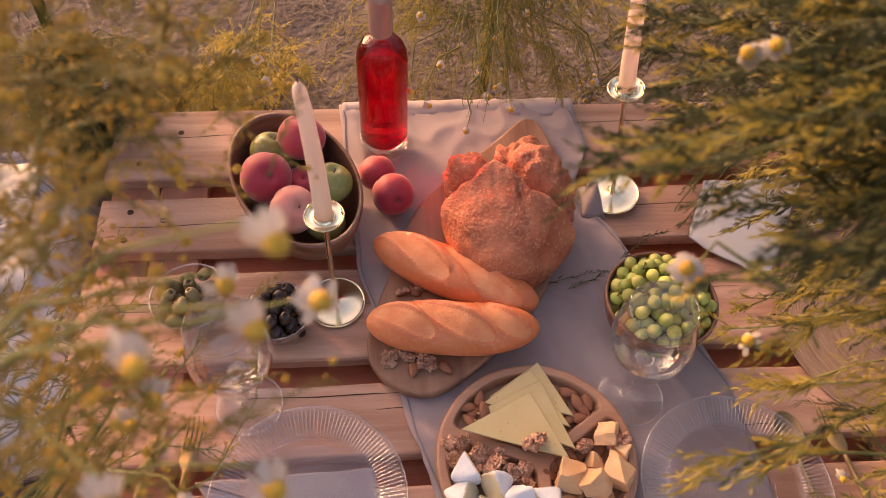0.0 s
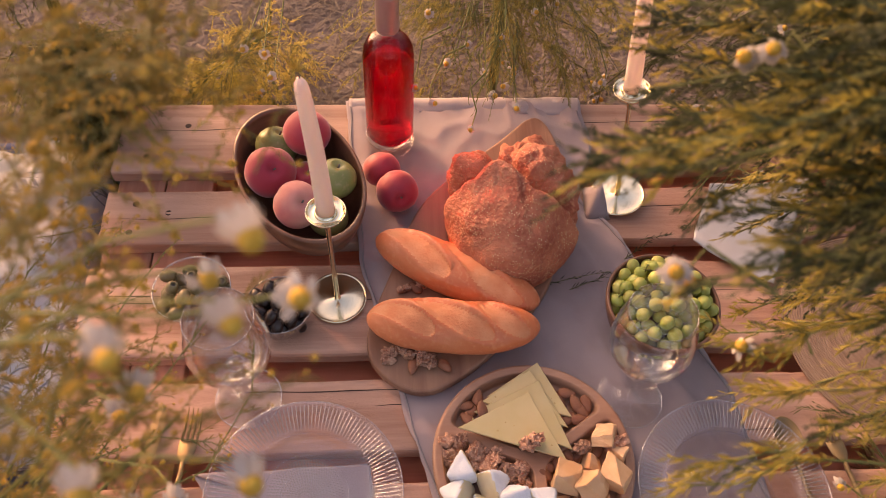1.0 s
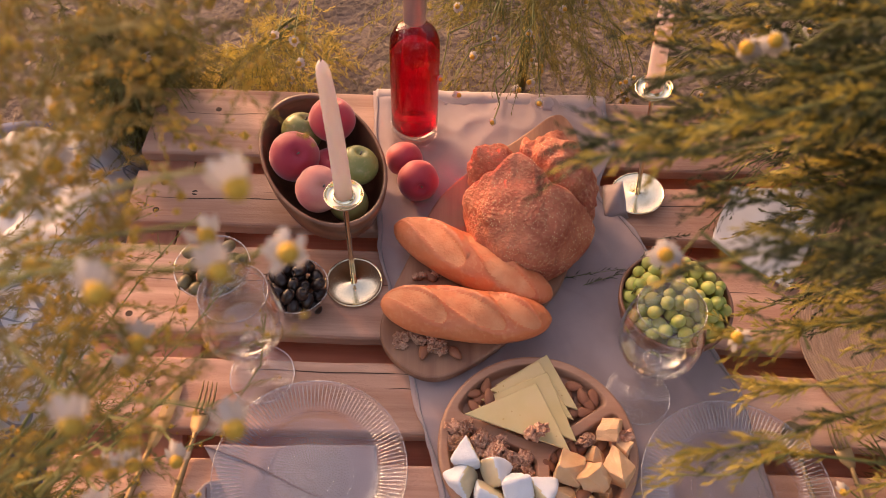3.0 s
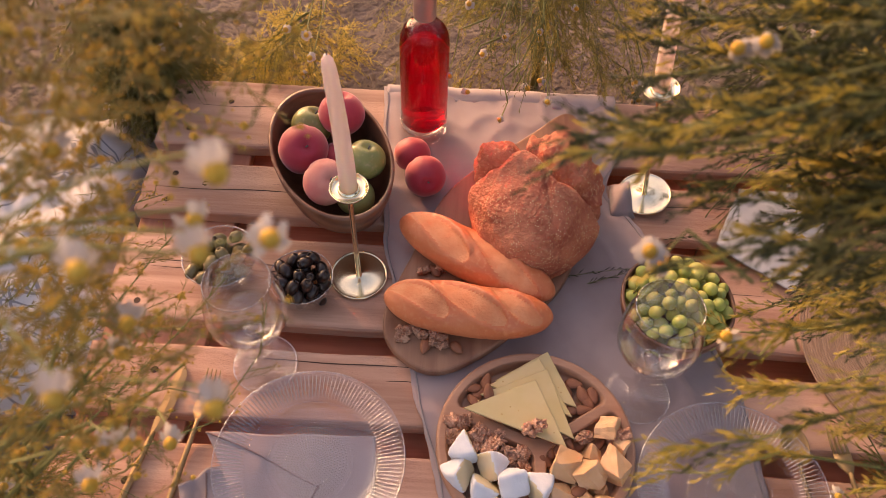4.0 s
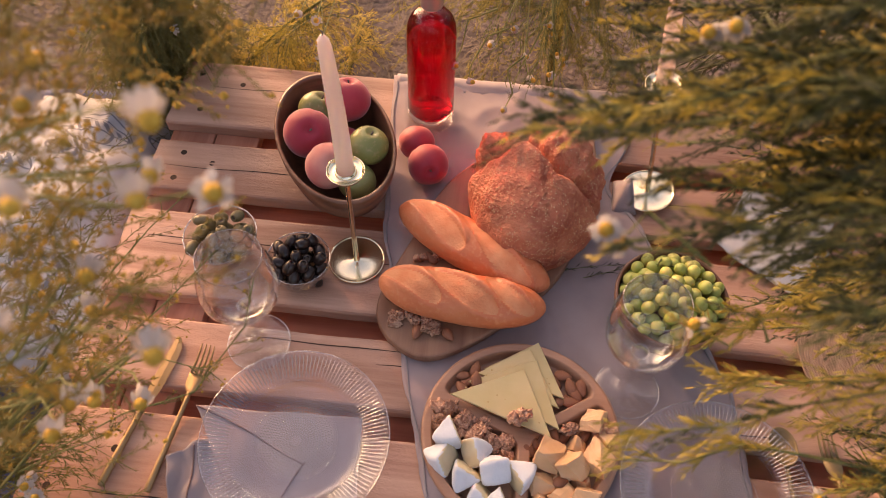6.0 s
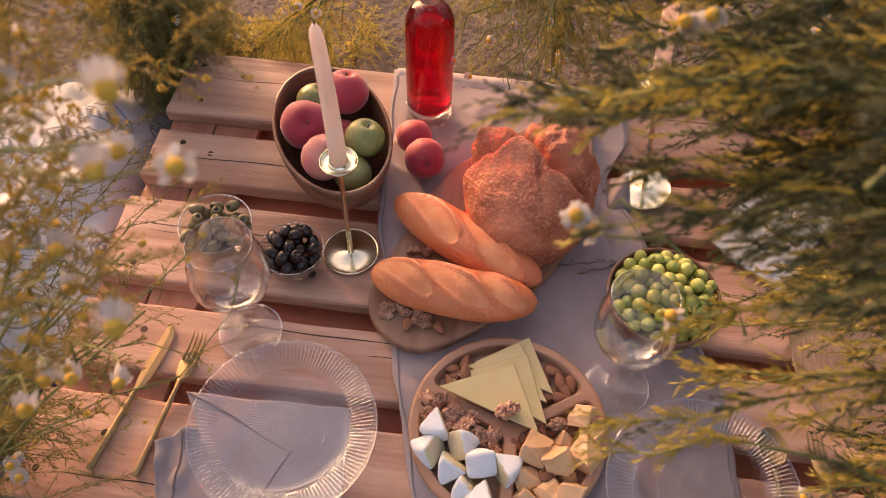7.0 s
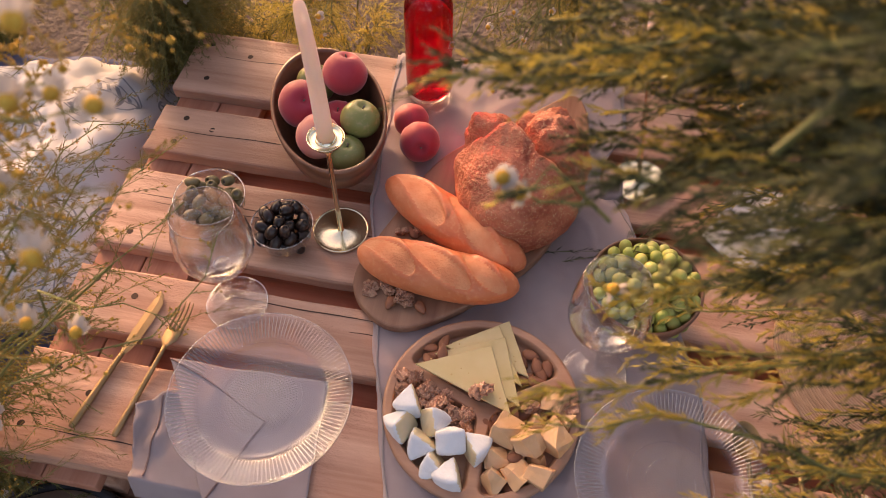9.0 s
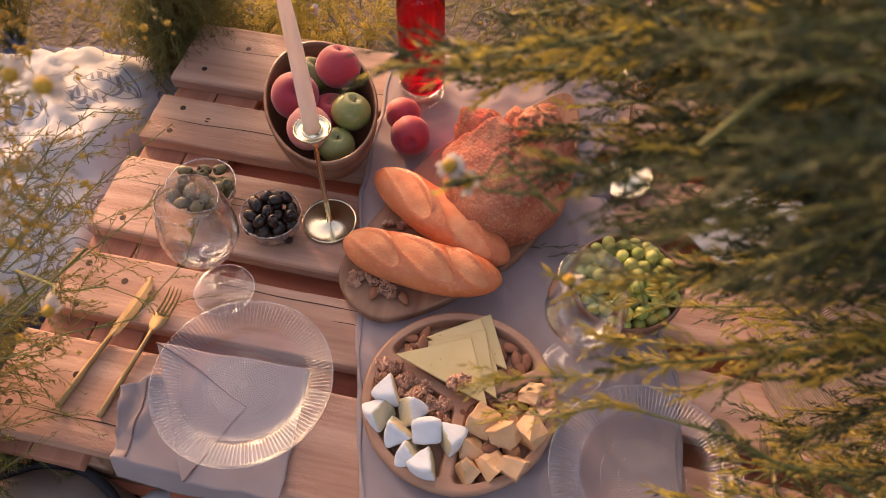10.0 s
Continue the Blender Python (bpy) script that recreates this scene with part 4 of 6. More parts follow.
def baguette(a, b, r, label, seed, cuts):
    """A short loaf from a to b, swollen in the middle, with long slanting cuts whose torn lips stand up."""
    a, b = Vector(a), Vector(b)
    d = b - a
    ln, ang = d.length, math.degrees(math.atan2(d.y, d.x))
    nu, nv = 170, 80
    vs, fs, ids = [], [], []
    val = {}
    for i in range(nu + 1):
        u = i / nu
        prof = max(0.010, (1 - abs(2 * u - 1) ** 2.9)) ** 0.52
        for j in range(nv):
            t = 2 * math.pi * j / nv
            cy, cz = math.cos(t), math.sin(t)
            gap = lip = 0.0
            side = max(0.0, cz) ** 0.5 * max(0.0, 1 - abs(cy) ** 6)
            for uc, half, skew in cuts:
                t_ = (u - uc) / half
                if abs(t_) < 1:
                    w = math.sqrt(1 - t_ * t_)
                    e = cy + skew * t_ + 0.09 * noise.noise(Vector((u * 7, 2, seed))) + 0.03 * noise.noise(Vector((u * 30, 5, seed)))
                    wide = 0.52 * w + 0.02
                    gap = max(gap, side * min(1.0, 1.5 * w) * max(0.0, 1 - (e / wide) ** 4))
                    lip = max(lip, side * w ** 0.5 * (math.exp(-((e - wide) / (0.05 if e < wide else 0.34)) ** 2) + 0.55 * math.exp(-((e + wide) / (0.22 if e < -wide else 0.05)) ** 2)))
            k = 1 - 0.11 * gap + 0.15 * lip + 0.045 * noise.noise(Vector((u * 5, cy * 1.5, cz * 1.5 + seed))) + 0.012 * noise.noise(Vector((u * 28, cy * 6, cz * 6 + seed))) + 0.012 * gap * noise.noise(Vector((u * 60, cy * 12, seed)))
            rr = r * prof * k
            z = max(rr * cz * 0.84, -r * 0.62 * (0.4 + 0.6 * prof))
            vs.append((u * ln, rr * cy + 0.006 * math.sin(math.pi * u + seed), z + r * 0.62))
            val[(i, j)] = gap
    for i in range(nu):
        for j in range(nv):
            fs.append((i * nv + j, i * nv + (j + 1) % nv, (i + 1) * nv + (j + 1) % nv, (i + 1) * nv + j))
            ids.append(1 if val[(i, j)] > 0.35 + 0.08 * noise.noise(Vector((i * 0.12, j * 0.25, seed))) else 0)
    fs.append(tuple(range(nv)))
    fs.append(tuple(nu * nv + j for j in range(nv)))
    ids += [0, 0]
    ob = empty("baguette", label, "bread", pose(a.x, a.y, a.z, 0, 0, ang), group="baguettes")
    mesh_from("crust", vs, [q for q, k in zip(fs, ids) if not k], CRUST, ob)
    mesh_from("scored_crumb", vs, [q for q, k in zip(fs, ids) if k], CRUMB, ob)["label"] = "paler torn crumb in the cuts"
    for o in ob.children:
        bm = bmesh.new()
        bm.from_mesh(o.data)
        bmesh.ops.delete(bm, geom=[v for v in bm.verts if not v.link_faces], context="VERTS")
        bm.to_mesh(o.data)
        bm.free()
    return ob


baguette((-0.158, 0.014, BOARD_TOP), (0.071, -0.004, BOARD_TOP), 0.0365, "short golden baguette with slashed crust on the serving board", 3.1, ((0.20, 0.20, 0.55), (0.50, 0.24, 0.70), (0.78, 0.16, 0.7)))
baguette((-0.148, 0.139, BOARD_TOP), (0.076, 0.037, BOARD_TOP), 0.036, "pale golden baguette leaning beside the dark loaf", 8.4, ((0.26, 0.24, 0.60), (0.66, 0.27, 0.75)))


# ---- dark round loaf ----
def loaf_r(d):
    """Radius of the loaf in the direction d: a broad front flap whose torn edge rises to a peak, a rolled lobe and a hollowed lobe behind it."""
    k = 1 + 0.06 * noise.noise(d * 1.6 + Vector((2, 5, 1))) + 0.030 * noise.noise(d * 4.2 + Vector((7, 1, 3))) + 0.014 * noise.noise(d * 14) + 0.009 * noise.noise(d * 40)
    w = min(1.0, max(0.0, d.z * 2.0 + 0.30))
    if w <= 0:
        return k
    x = d.x + 0.05 * noise.noise(Vector((d.x * 3, d.y * 3, 5)))
    crest = 0.25 + 0.44 * (x + 0.24) if x < -0.24 else 0.25 - 0.74 * (x + 0.24) if x < 0.22 else -0.09 - 0.25 * (x - 0.22)
    q = d.y - crest + 0.06 * noise.noise(Vector((d.x * 6, 3, 8)))
    peak = math.exp(-((x + 0.20) / 0.26) ** 2)
    k += w * (0.10 + 0.10 * peak) * math.exp(-((q + 0.03) / (0.16 if q < -0.03 else 0.04)) ** 2)
    k -= w * 0.12 * math.exp(-((x - 0.02 + 0.5 * q) / 0.06) ** 2) * (q < 0) * min(1.0, -q / 0.1) * math.exp(q / 0.3)
    if q > 0:
        back = min(1.0, max(0.0, (q - 0.13) / 0.17))
        back = back * back * (3 - 2 * back)
        k -= w * (0.25 + 0.06 * (x < -0.2)) * min(1.0, q / 0.05) * (1 - back)
        k += w * back * 0.20 * math.exp(-(((d.x + 0.74) / 0.24) ** 2 + ((d.y - 0.42) / 0.26) ** 2))
        k += w * back * 0.24 * math.exp(-(((d.x - 0.34) / 0.52) ** 2 + ((d.y - 0.38) / 0.20) ** 2))
        k -= w * back * 0.26 * math.exp(-(((d.x - 0.40) / 0.24) ** 2 + ((d.y - 0.58) / 0.08) ** 2))
        k += w * back * 0.16 * math.exp(-(((d.x - 0.40) / 0.50) ** 2 + ((d.y - 0.84) / 0.09) ** 2))
        k -= w * back * 0.22 * math.exp(-((d.x + 0.36 - 0.15 * (d.y - 0.6)) / 0.09) ** 2)
        k += w * back * (0.10 * noise.noise(d * 4.0 + Vector((1, 8, 2))) + 0.11 * (0.6 - 2 * abs(noise.noise(d * 5.0 + Vector((4, 2, 7))))) + 0.03 * noise.noise(d * 16))
    return k


bm = bmesh.new()
bmesh.ops.create_icosphere(bm, subdivisions=6, radius=1.0)
for v in bm.verts:
    d = v.co.normalized()
    k = loaf_r(d)
    z = d.z * 0.086 * k
    v.co = Vector((d.x * 0.094 * k, d.y * 0.112 * k, max(z, -0.028) + 0.028))
LOAF = pose(0.047, 0.172, BOARD_TOP, 0, 0, -6)
loaf = empty("round_loaf", "rough brown round loaf with torn, seed-strewn crust", "bread", LOAF)
seed_spots = []
bm.verts.ensure_lookup_table()
bm.normal_update()
for _ in range(3400):
    v = bm.verts[rng.randrange(len(bm.verts))]
    if v.normal.z > -0.1 and noise.noise(v.co * 28) > 0.0:
        seed_spots.append((v.co.copy(), v.normal.copy()))
part("crust", bm, RYE, loaf)
vs, fs = [], []
for c, nr in seed_spots:
    a = nr.cross(Vector((rng.uniform(-1, 1), rng.uniform(-1, 1), rng.uniform(-1, 1)))).normalized()
    b = nr.cross(a)
    i0 = len(vs)
    vs += [c - a * 0.0013, c + b * 0.0007, c + a * 0.0011, c - b * 0.0007, c + nr * 0.0008]
    fs += [(i0, i0 + 1, i0 + 4), (i0 + 1, i0 + 2, i0 + 4), (i0 + 2, i0 + 3, i0 + 4), (i0 + 3, i0, i0 + 4)]
tagged(mesh_from("seed_topping", vs, fs, SEED, loaf), kind="stuff")


# ---- nuts ----
def walnut_mesh(seed):
    """A kernel: two wrinkled lobes with a deep furrow between them; some are broken across."""
    bm = bmesh.new()
    bmesh.ops.create_icosphere(bm, subdivisions=5, radius=1.0)
    broken = (seed * 3.1) % 1.0
    for v in bm.verts:
        d = v.co.copy()
        fold = 1 - 2.6 * abs(noise.noise(d * 2.1 + Vector((0, seed, 0))))
        fine = 1 - 2.4 * abs(noise.noise(d * 4.6 + Vector((seed, 0, 3))))
        k = 0.74 + 0.40 * noise.noise(d * 1.5 + Vector((seed, 0, 0))) + 0.42 * max(-0.6, fold) + 0.10 * fine - 0.42 * math.exp(-(d.x / 0.10) ** 2) * (d.z > -0.4)
        p = Vector((d.x * 0.0142, d.y * 0.0118, d.z * 0.0072)) * k
        if broken > 0.5 and p.y > 0.004:
            p.y = 0.004 + 0.2 * (p.y - 0.004) + 0.001 * noise.noise(d * 6)
        v.co = p
    return bm


walnuts = [tagged(part("walnut_kernel", walnut_mesh(s), WALNUT), "broken light-brown walnut kernel", "walnut", "walnut kernels") for s in (1.3, 5.7, 9.9, 14.2, 21.6)]
bm = blob(1.0, 3, 0.06, 3, (0.0118, 0.0068, 0.0042))
for v in bm.verts:
    v.co.y *= 1 - 0.32 * v.co.x / 0.0118
almond0 = tagged(part("almond", bm, ALMOND), "whole almond in brown skin", "almond", "almonds")
used = set()


def scatter(kinds, spots, size=1.0, tilt=0.5):
    for x, y, z in spots:
        src = rng.choice(kinds)
        m = pose(x, y, z, math.degrees(rng.uniform(-tilt, tilt)), math.degrees(rng.uniform(-tilt, tilt)), rng.uniform(0, 360)) @ Matrix.Scale(size, 4)
        if src.name not in used:
            used.add(src.name)
            src.matrix_world = m
        else:
            copy_thing(src, m)


scatter(walnuts, [(x, y, BOARD_TOP + 0.005) for x, y in ((-0.129, -0.032), (-0.107, -0.030), (-0.104, -0.015), (-0.085, -0.028), (-0.076, -0.040), (-0.090, -0.040), (-0.117, -0.022), (-0.073, 0.085), (-0.083, 0.078), (-0.108, 0.068))], 0.80)
scatter([almond0], [(x, y, BOARD_TOP + 0.004) for x, y in ((-0.056, -0.048), (-0.098, -0.048), (-0.062, 0.079), (-0.092, 0.072))], tilt=0.15)

# ---- divided wooden plate ----
PX, PY, PZ, PR = 0.048, -0.172, TOP + 0.0045, 0.1245
plate = empty("divided_plate", "round pale wooden serving plate split into compartments", "plate", pose(PX, PY, PZ))
HUB = Vector((0.005, -0.006))
ARMS = [radians(a) for a in (34, 158, 270)]


def well(x, y, soft=0.012):
    """Distance to the nearest of the three rounded hollows; below zero inside one."""
    best = 1.0
    px, py = x - HUB.x, y - HUB.y
    for k in range(3):
        a, b = ARMS[k], ARMS[(k + 1) % 3]
        ds = (math.hypot(x, y) - (PR - 0.0115), 0.006 - (math.cos(a) * py - math.sin(a) * px), 0.006 + (math.cos(b) * py - math.sin(b) * px))
        best = min(best, math.sqrt(sum(max(0.0, d + soft) ** 2 for d in ds)) - soft + min(0.0, max(ds) + soft))
    return best


vs, fs, na, nr = [], [], 264, 118
for j in range(nr + 1):
    r = (PR - 0.0045) * j / nr
    for i in range(na):
        x, y = r * math.cos(2 * math.pi * i / na), r * math.sin(2 * math.pi * i / na)
        q = min(1.0, max(0.0, (well(x, y) + 0.0065) / 0.0065))
        vs.append((x, y, 0.0055 + 0.0142 * q * q * (3 - 2 * q)))
for r, z in ((PR - 0.0015, 0.0188), (PR, 0.0160), (PR, 0.011), (PR - 0.003, 0.004), (PR - 0.012, 0.0), (0.0, 0.0)):
    vs += [(r * math.cos(2 * math.pi * i / na), r * math.sin(2 * math.pi * i / na), z) for i in range(na)]
for j in range(nr + 6):
    fs += [(j * na + i, j * na + (i + 1) % na, (j + 1) * na + (i + 1) % na, (j + 1) * na + i) for i in range(na)]
mesh_from("tray", vs, [f[::-1] for f in fs], BEECH, plate)


# cheese slices, overlapping
def cheese_slice(tip, left, right, z, thick, tilt):
    bm = bmesh.new()
    pts = []
    P = [Vector((*tip, 0)), Vector((*right, 0)), Vector((*left, 0))]
    c = (P[0] + P[1] + P[2]) / 3
    for k in range(3):
        for s in range(6):
            pts.append(P[k].lerp(P[(k + 1) % 3], s / 6) - c)
    top, bot = [bm.verts.new((p.x, p.y, thick)) for p in pts], [bm.verts.new((p.x, p.y, 0)) for p in pts]
    bm.faces.new(top), bm.faces.new(bot[::-1])
    for k in range(len(pts)):
        j = (k + 1) % len(pts)
        bm.faces.new((bot[k], bot[j], top[j], top[k]))
    bmesh.ops.recalc_face_normals(bm, faces=bm.faces[:])
    bmesh.ops.bevel(bm, geom=[e for e in bm.edges if abs(e.verts[0].co.z - e.verts[1].co.z) < 1e-6], offset=0.0006, segments=1, affect="EDGES")
    eyes = [(c + (P[0] - c) * rng.uniform(-0.3, 0.6) + (P[2] - c) * rng.uniform(-0.2, 0.6)) - c for _ in range(7)]
    ob = part("cheese_slice", bm, CHEESE, smooth=False)
    for e in eyes:
        hole = bmesh.new()
        bmesh.ops.create_circle(hole, cap_ends=True, radius=rng.uniform(0.0007, 0.0013), segments=9, matrix=Matrix.Translation((e.x, e.y, thick + 0.0001)))
        part("cheese_eye", hole, EYE, ob)
    ob.matrix_world = Matrix.Translation((c.x, c.y, z)) @ pose(0, 0, 0, *tilt)
    return tagged(ob, "thin triangular slice of pale yellow cheese", "cheese", "cheese slices")


cheese_slice((0.085, -0.180), (-0.044, -0.138), (0.047, -0.093), PZ + 0.0290, 0.0034, (1.5, 1.5, 0))
cheese_slice((0.095, -0.167), (-0.023, -0.116), (0.063, -0.075), PZ + 0.0252, 0.0034, (1.5, 1.0, 0))
cheese_slice((0.094, -0.137), (-0.012, -0.101), (0.053, -0.058), PZ + 0.0214, 0.0034, (1.5, 0.5, 0))
cheese_slice((0.101, -0.122), (-0.004, -0.092), (0.065, -0.046), PZ + 0.0176, 0.0034, (1, 0, 0))
# nuts in the compartments
scatter(walnuts, [(x + rng.uniform(-0.002, 0.002), y + rng.uniform(-0.002, 0.002), PZ + h) for x, y, h in (
    (-0.054, -0.153, 0.017), (-0.039, -0.151, 0.018), (-0.026, -0.162, 0.022), (-0.028, -0.175, 0.020), (-0.058, -0.169, 0.015), (-0.004, -0.177, 0.020), (0.013, -0.184, 0.019), (0.031, -0.187, 0.018),
    (0.0, -0.168, 0.013), (-0.012, -0.188, 0.017), (0.028, -0.199, 0.013), (0.016, -0.196, 0.015), (-0.015, -0.160, 0.014), (-0.044, -0.164, 0.011), (-0.020, -0.176, 0.010), (-0.036, -0.184, 0.010),
    (0.004, -0.192, 0.010), (0.022, -0.192, 0.010), (-0.010, -0.199, 0.010), (0.036, -0.206, 0.010))], tilt=0.8)
scatter(walnuts, [(0.108, -0.161, PZ + 0.018), (0.151, -0.157, PZ + 0.018), (0.043, -0.158, PZ + 0.037)], tilt=0.5)
scatter([almond0], [(x, y, PZ + h) for x, y, h in ((-0.033, -0.101, 0.013), (-0.015, -0.090, 0.014), (-0.031, -0.118, 0.013), (-0.013, -0.114, 0.032), (0.100, -0.087, 0.013), (0.109, -0.101, 0.014), (0.124, -0.102, 0.013), (0.111, -0.123, 0.013), (0.098, -0.121, 0.013),
    (0.061, -0.194, 0.015), (0.064, -0.181, 0.014), (0.076, -0.178, 0.015), (0.090, -0.168, 0.014), (0.098, -0.269, 0.011), (0.099, -0.231, 0.024), (0.118, -0.113, 0.011), (0.090, -0.097, 0.011), (-0.024, -0.108, 0.010), (0.100, -0.172, 0.011), (0.128, -0.166, 0.011))], tilt=0.35)


# white-rinded soft cheese wedges
def brie(x, y, z, size, turn, tilt):
    """A wedge cut from a small round cheese, with soft edges: rind outside, pale paste on its two cut faces."""
    half = 0.52
    planes = [(math.pi / 2 + half, 0.32), (-math.pi / 2 - half, 0.32), (0.0, 0.46), (0.34, 0.47), (-0.34, 0.47)]
    planes = [(Vector((math.cos(q), math.sin(q), 0)), h) for q, h in planes] + [(Vector((0, 0, 1)), 0.42), (Vector((0, 0, -1)), 0.42)]
    bm = bmesh.new()
    bmesh.ops.create_icosphere(bm, subdivisions=4, radius=1.0)
    for v in bm.verts:
        d = v.co.normalized()
        s = sum(max(0.0, d.dot(n_) / h) ** 8 for n_, h in planes) ** (1 / 8)
        v.co = d / s * size * (1 + 0.05 * noise.noise(d * 2 + Vector((x * 40, y * 40, 0))) + 0.015 * noise.noise(d * 9 + Vector((y * 60, 0, 0))))
    bm.normal_update()
    for fc in bm.faces:
        if max(fc.normal.dot(planes[0][0]), fc.normal.dot(planes[1][0])) > 0.78:
            fc.material_index = 1
    ob = part("soft_cheese_wedge", bm, [RIND, BRIE])
    ob.matrix_world = pose(x, y, z, *tilt, turn)
    tagged(ob, "wedge of soft cheese with white rind", "cheese", "soft cheese wedges")


for x, y, dz, size, turn, tilt in ((-0.041, -0.188, 0.030, 0.041, 266, (14, 0)), (-0.047, -0.217, 0.024, 0.043, 225, (40, 0)), (-0.006, -0.206, 0.026, 0.041, 84, (38, 0)), (-0.017, -0.236, 0.025, 0.041, 184, (-40, 0)),
                                   (0.018, -0.227, 0.031, 0.043, 285, (0, -58)), (0.050, -0.229, 0.027, 0.043, 336, (-18, 0)), (0.004, -0.260, 0.022, 0.040, 166, (-40, 0)), (0.025, -0.269, 0.026, 0.042, 258, (16, -6))):
    brie(x, y, PZ + dz - 0.0045, size * 0.86, turn, tilt)


# hard cheese chunks
def chunk(x, y, z, s, seed):
    bm = bmesh.new()
    bmesh.ops.create_cube(bm, size=1.0)
    r_ = random.Random(seed)
    for v in bm.verts:
        v.co = Vector((v.co.x * r_.uniform(0.8, 1.25), v.co.y * r_.uniform(0.8, 1.25), v.co.z * r_.uniform(0.7, 1.1)))
    cut = Vector((r_.uniform(-1, 1), r_.uniform(-1, 1), r_.uniform(0.2, 1))).normalized()
    res = bmesh.ops.bisect_plane(bm, geom=bm.verts[:] + bm.edges[:] + bm.faces[:], plane_co=cut * 0.36, plane_no=cut, clear_outer=True)
    bmesh.ops.contextual_create(bm, geom=[e for e in res["geom_cut"] if isinstance(e, bmesh.types.BMEdge)])
    bmesh.ops.subdivide_edges(bm, edges=bm.edges[:], cuts=2, use_grid_fill=True)
    for v in bm.verts:
        v.co += Vector((1, 1, 1)) * 0.07 * noise.noise(v.co * 3 + Vector((seed, 0, 0)))
        v.co *= s
    bmesh.ops.bevel(bm, geom=[e for e in bm.edges if e.calc_face_angle(0) > 0.9], offset=s * 0.03, segments=1, affect="EDGES")
    ob = part("hard_cheese_chunk", bm, CHEDDAR, smooth=False)
    ob.matrix_world = pose(x, y, z, r_.uniform(-35, 35), r_.uniform(-35, 35), r_.uniform(0, 90))
    tagged(ob, "rough-cut chunk of orange-yellow hard cheese", "cheese", "hard cheese chunks")


for k, (x, y, dz, size) in enumerate(((0.085, -0.203, 0.030, 0.041), (0.112, -0.213, 0.032, 0.036), (0.138, -0.148, 0.024, 0.032), (0.145, -0.198, 0.026, 0.037), (0.076, -0.235, 0.022, 0.029), (0.075, -0.263, 0.019, 0.030), (0.104, -0.248, 0.022, 0.034),
                                      (0.128, -0.246, 0.024, 0.036), (0.154, -0.171, 0.020, 0.024), (0.120, -0.180, 0.017, 0.026), (0.098, -0.226, 0.012, 0.026), (0.126, -0.224, 0.012, 0.026))):
    chunk(x, y, PZ + dz - 0.003, size * 0.78, 31 + k)

# ---- plants ----
class Foliage:
    """Gathers stems and leaves of one plant in two meshes."""

    def __init__(self):
        self.sv, self.sf, self.lv, self.lf = [], [], [], []

    def stem(self, pts, r0, r1, n=5):
        pts = [Vector(p) for p in pts]
        base = len(self.sv)
        for i, p in enumerate(pts):
            d = (pts[min(i + 1, len(pts) - 1)] - pts[max(i - 1, 0)]).normalized()
            a = d.cross(Vector((0.3, 0.2, 0.93)) if abs(d.z) < 0.9 else Vector((1, 0.1, 0))).normalized()
            b = d.cross(a)
            r = r0 + (r1 - r0) * i / (len(pts) - 1)
            for k in range(n):
                self.sv.append(p + (a * math.cos(2 * math.pi * k / n) + b * math.sin(2 * math.pi * k / n)) * r)
        for i in range(len(pts) - 1):
            for k in range(n):
                self.sf.append((base + i * n + k, base + i * n + (k + 1) % n, base + (i + 1) * n + (k + 1) % n, base + (i + 1) * n + k))

    def needle(self, p, d, ln, w, rg):
        side = d.cross(Vector((rg.uniform(-1, 1), rg.uniform(-1, 1), rg.uniform(-1, 1)))).normalized() * w
        b = len(self.lv)
        up = d.cross(side).normalized() * w * 0.5
        self.lv += [p, p + d * ln * 0.45 + side + up, p + d * ln, p + d * ln * 0.45 - side]
        self.lf += [(b, b + 1, b + 2), (b, b + 2, b + 3)]

    def sprig(self, p, d, ln, count, needle, width, spread, rg, droop=0.0, r=0.0006):
        """A thin twig with needles swept towards its tip; gives back the tip."""
        d = d.normalized()
        pts = []
        for i in range(5):
            t = i / 4
            pts.append(p + d * ln * t + Vector((0, 0, -droop * ln * t * t)) + Vector((rg.uniform(-1, 1), rg.uniform(-1, 1), rg.uniform(-1, 1))) * ln * 0.025)
        self.stem(pts[::2], r, r * 0.5, 3)
        for k in range(count):
            t = (k + rg.random()) / count * 3.99
            i = int(t)
            q = pts[i].lerp(pts[i + 1], t - i)
            ax = (pts[i + 1] - pts[i]).normalized()
            o = ax.cross(Vector((rg.uniform(-1, 1), rg.uniform(-1, 1), rg.uniform(-1, 1)))).normalized()
            self.needle(q, (ax + o * spread * rg.uniform(0.5, 1.3)).normalized(), needle * rg.uniform(0.6, 1.25), width, rg)
        return pts[-1]

    def done(self, thing, stem_mat, leaf_mat):
        if self.sv:
            tagged(mesh_from("branchwork", self.sv, self.sf, stem_mat, thing), kind="stuff")
        if self.lv:
            tagged(mesh_from("foliage", self.lv, self.lf, leaf_mat, thing, smooth=False), kind="stuff")


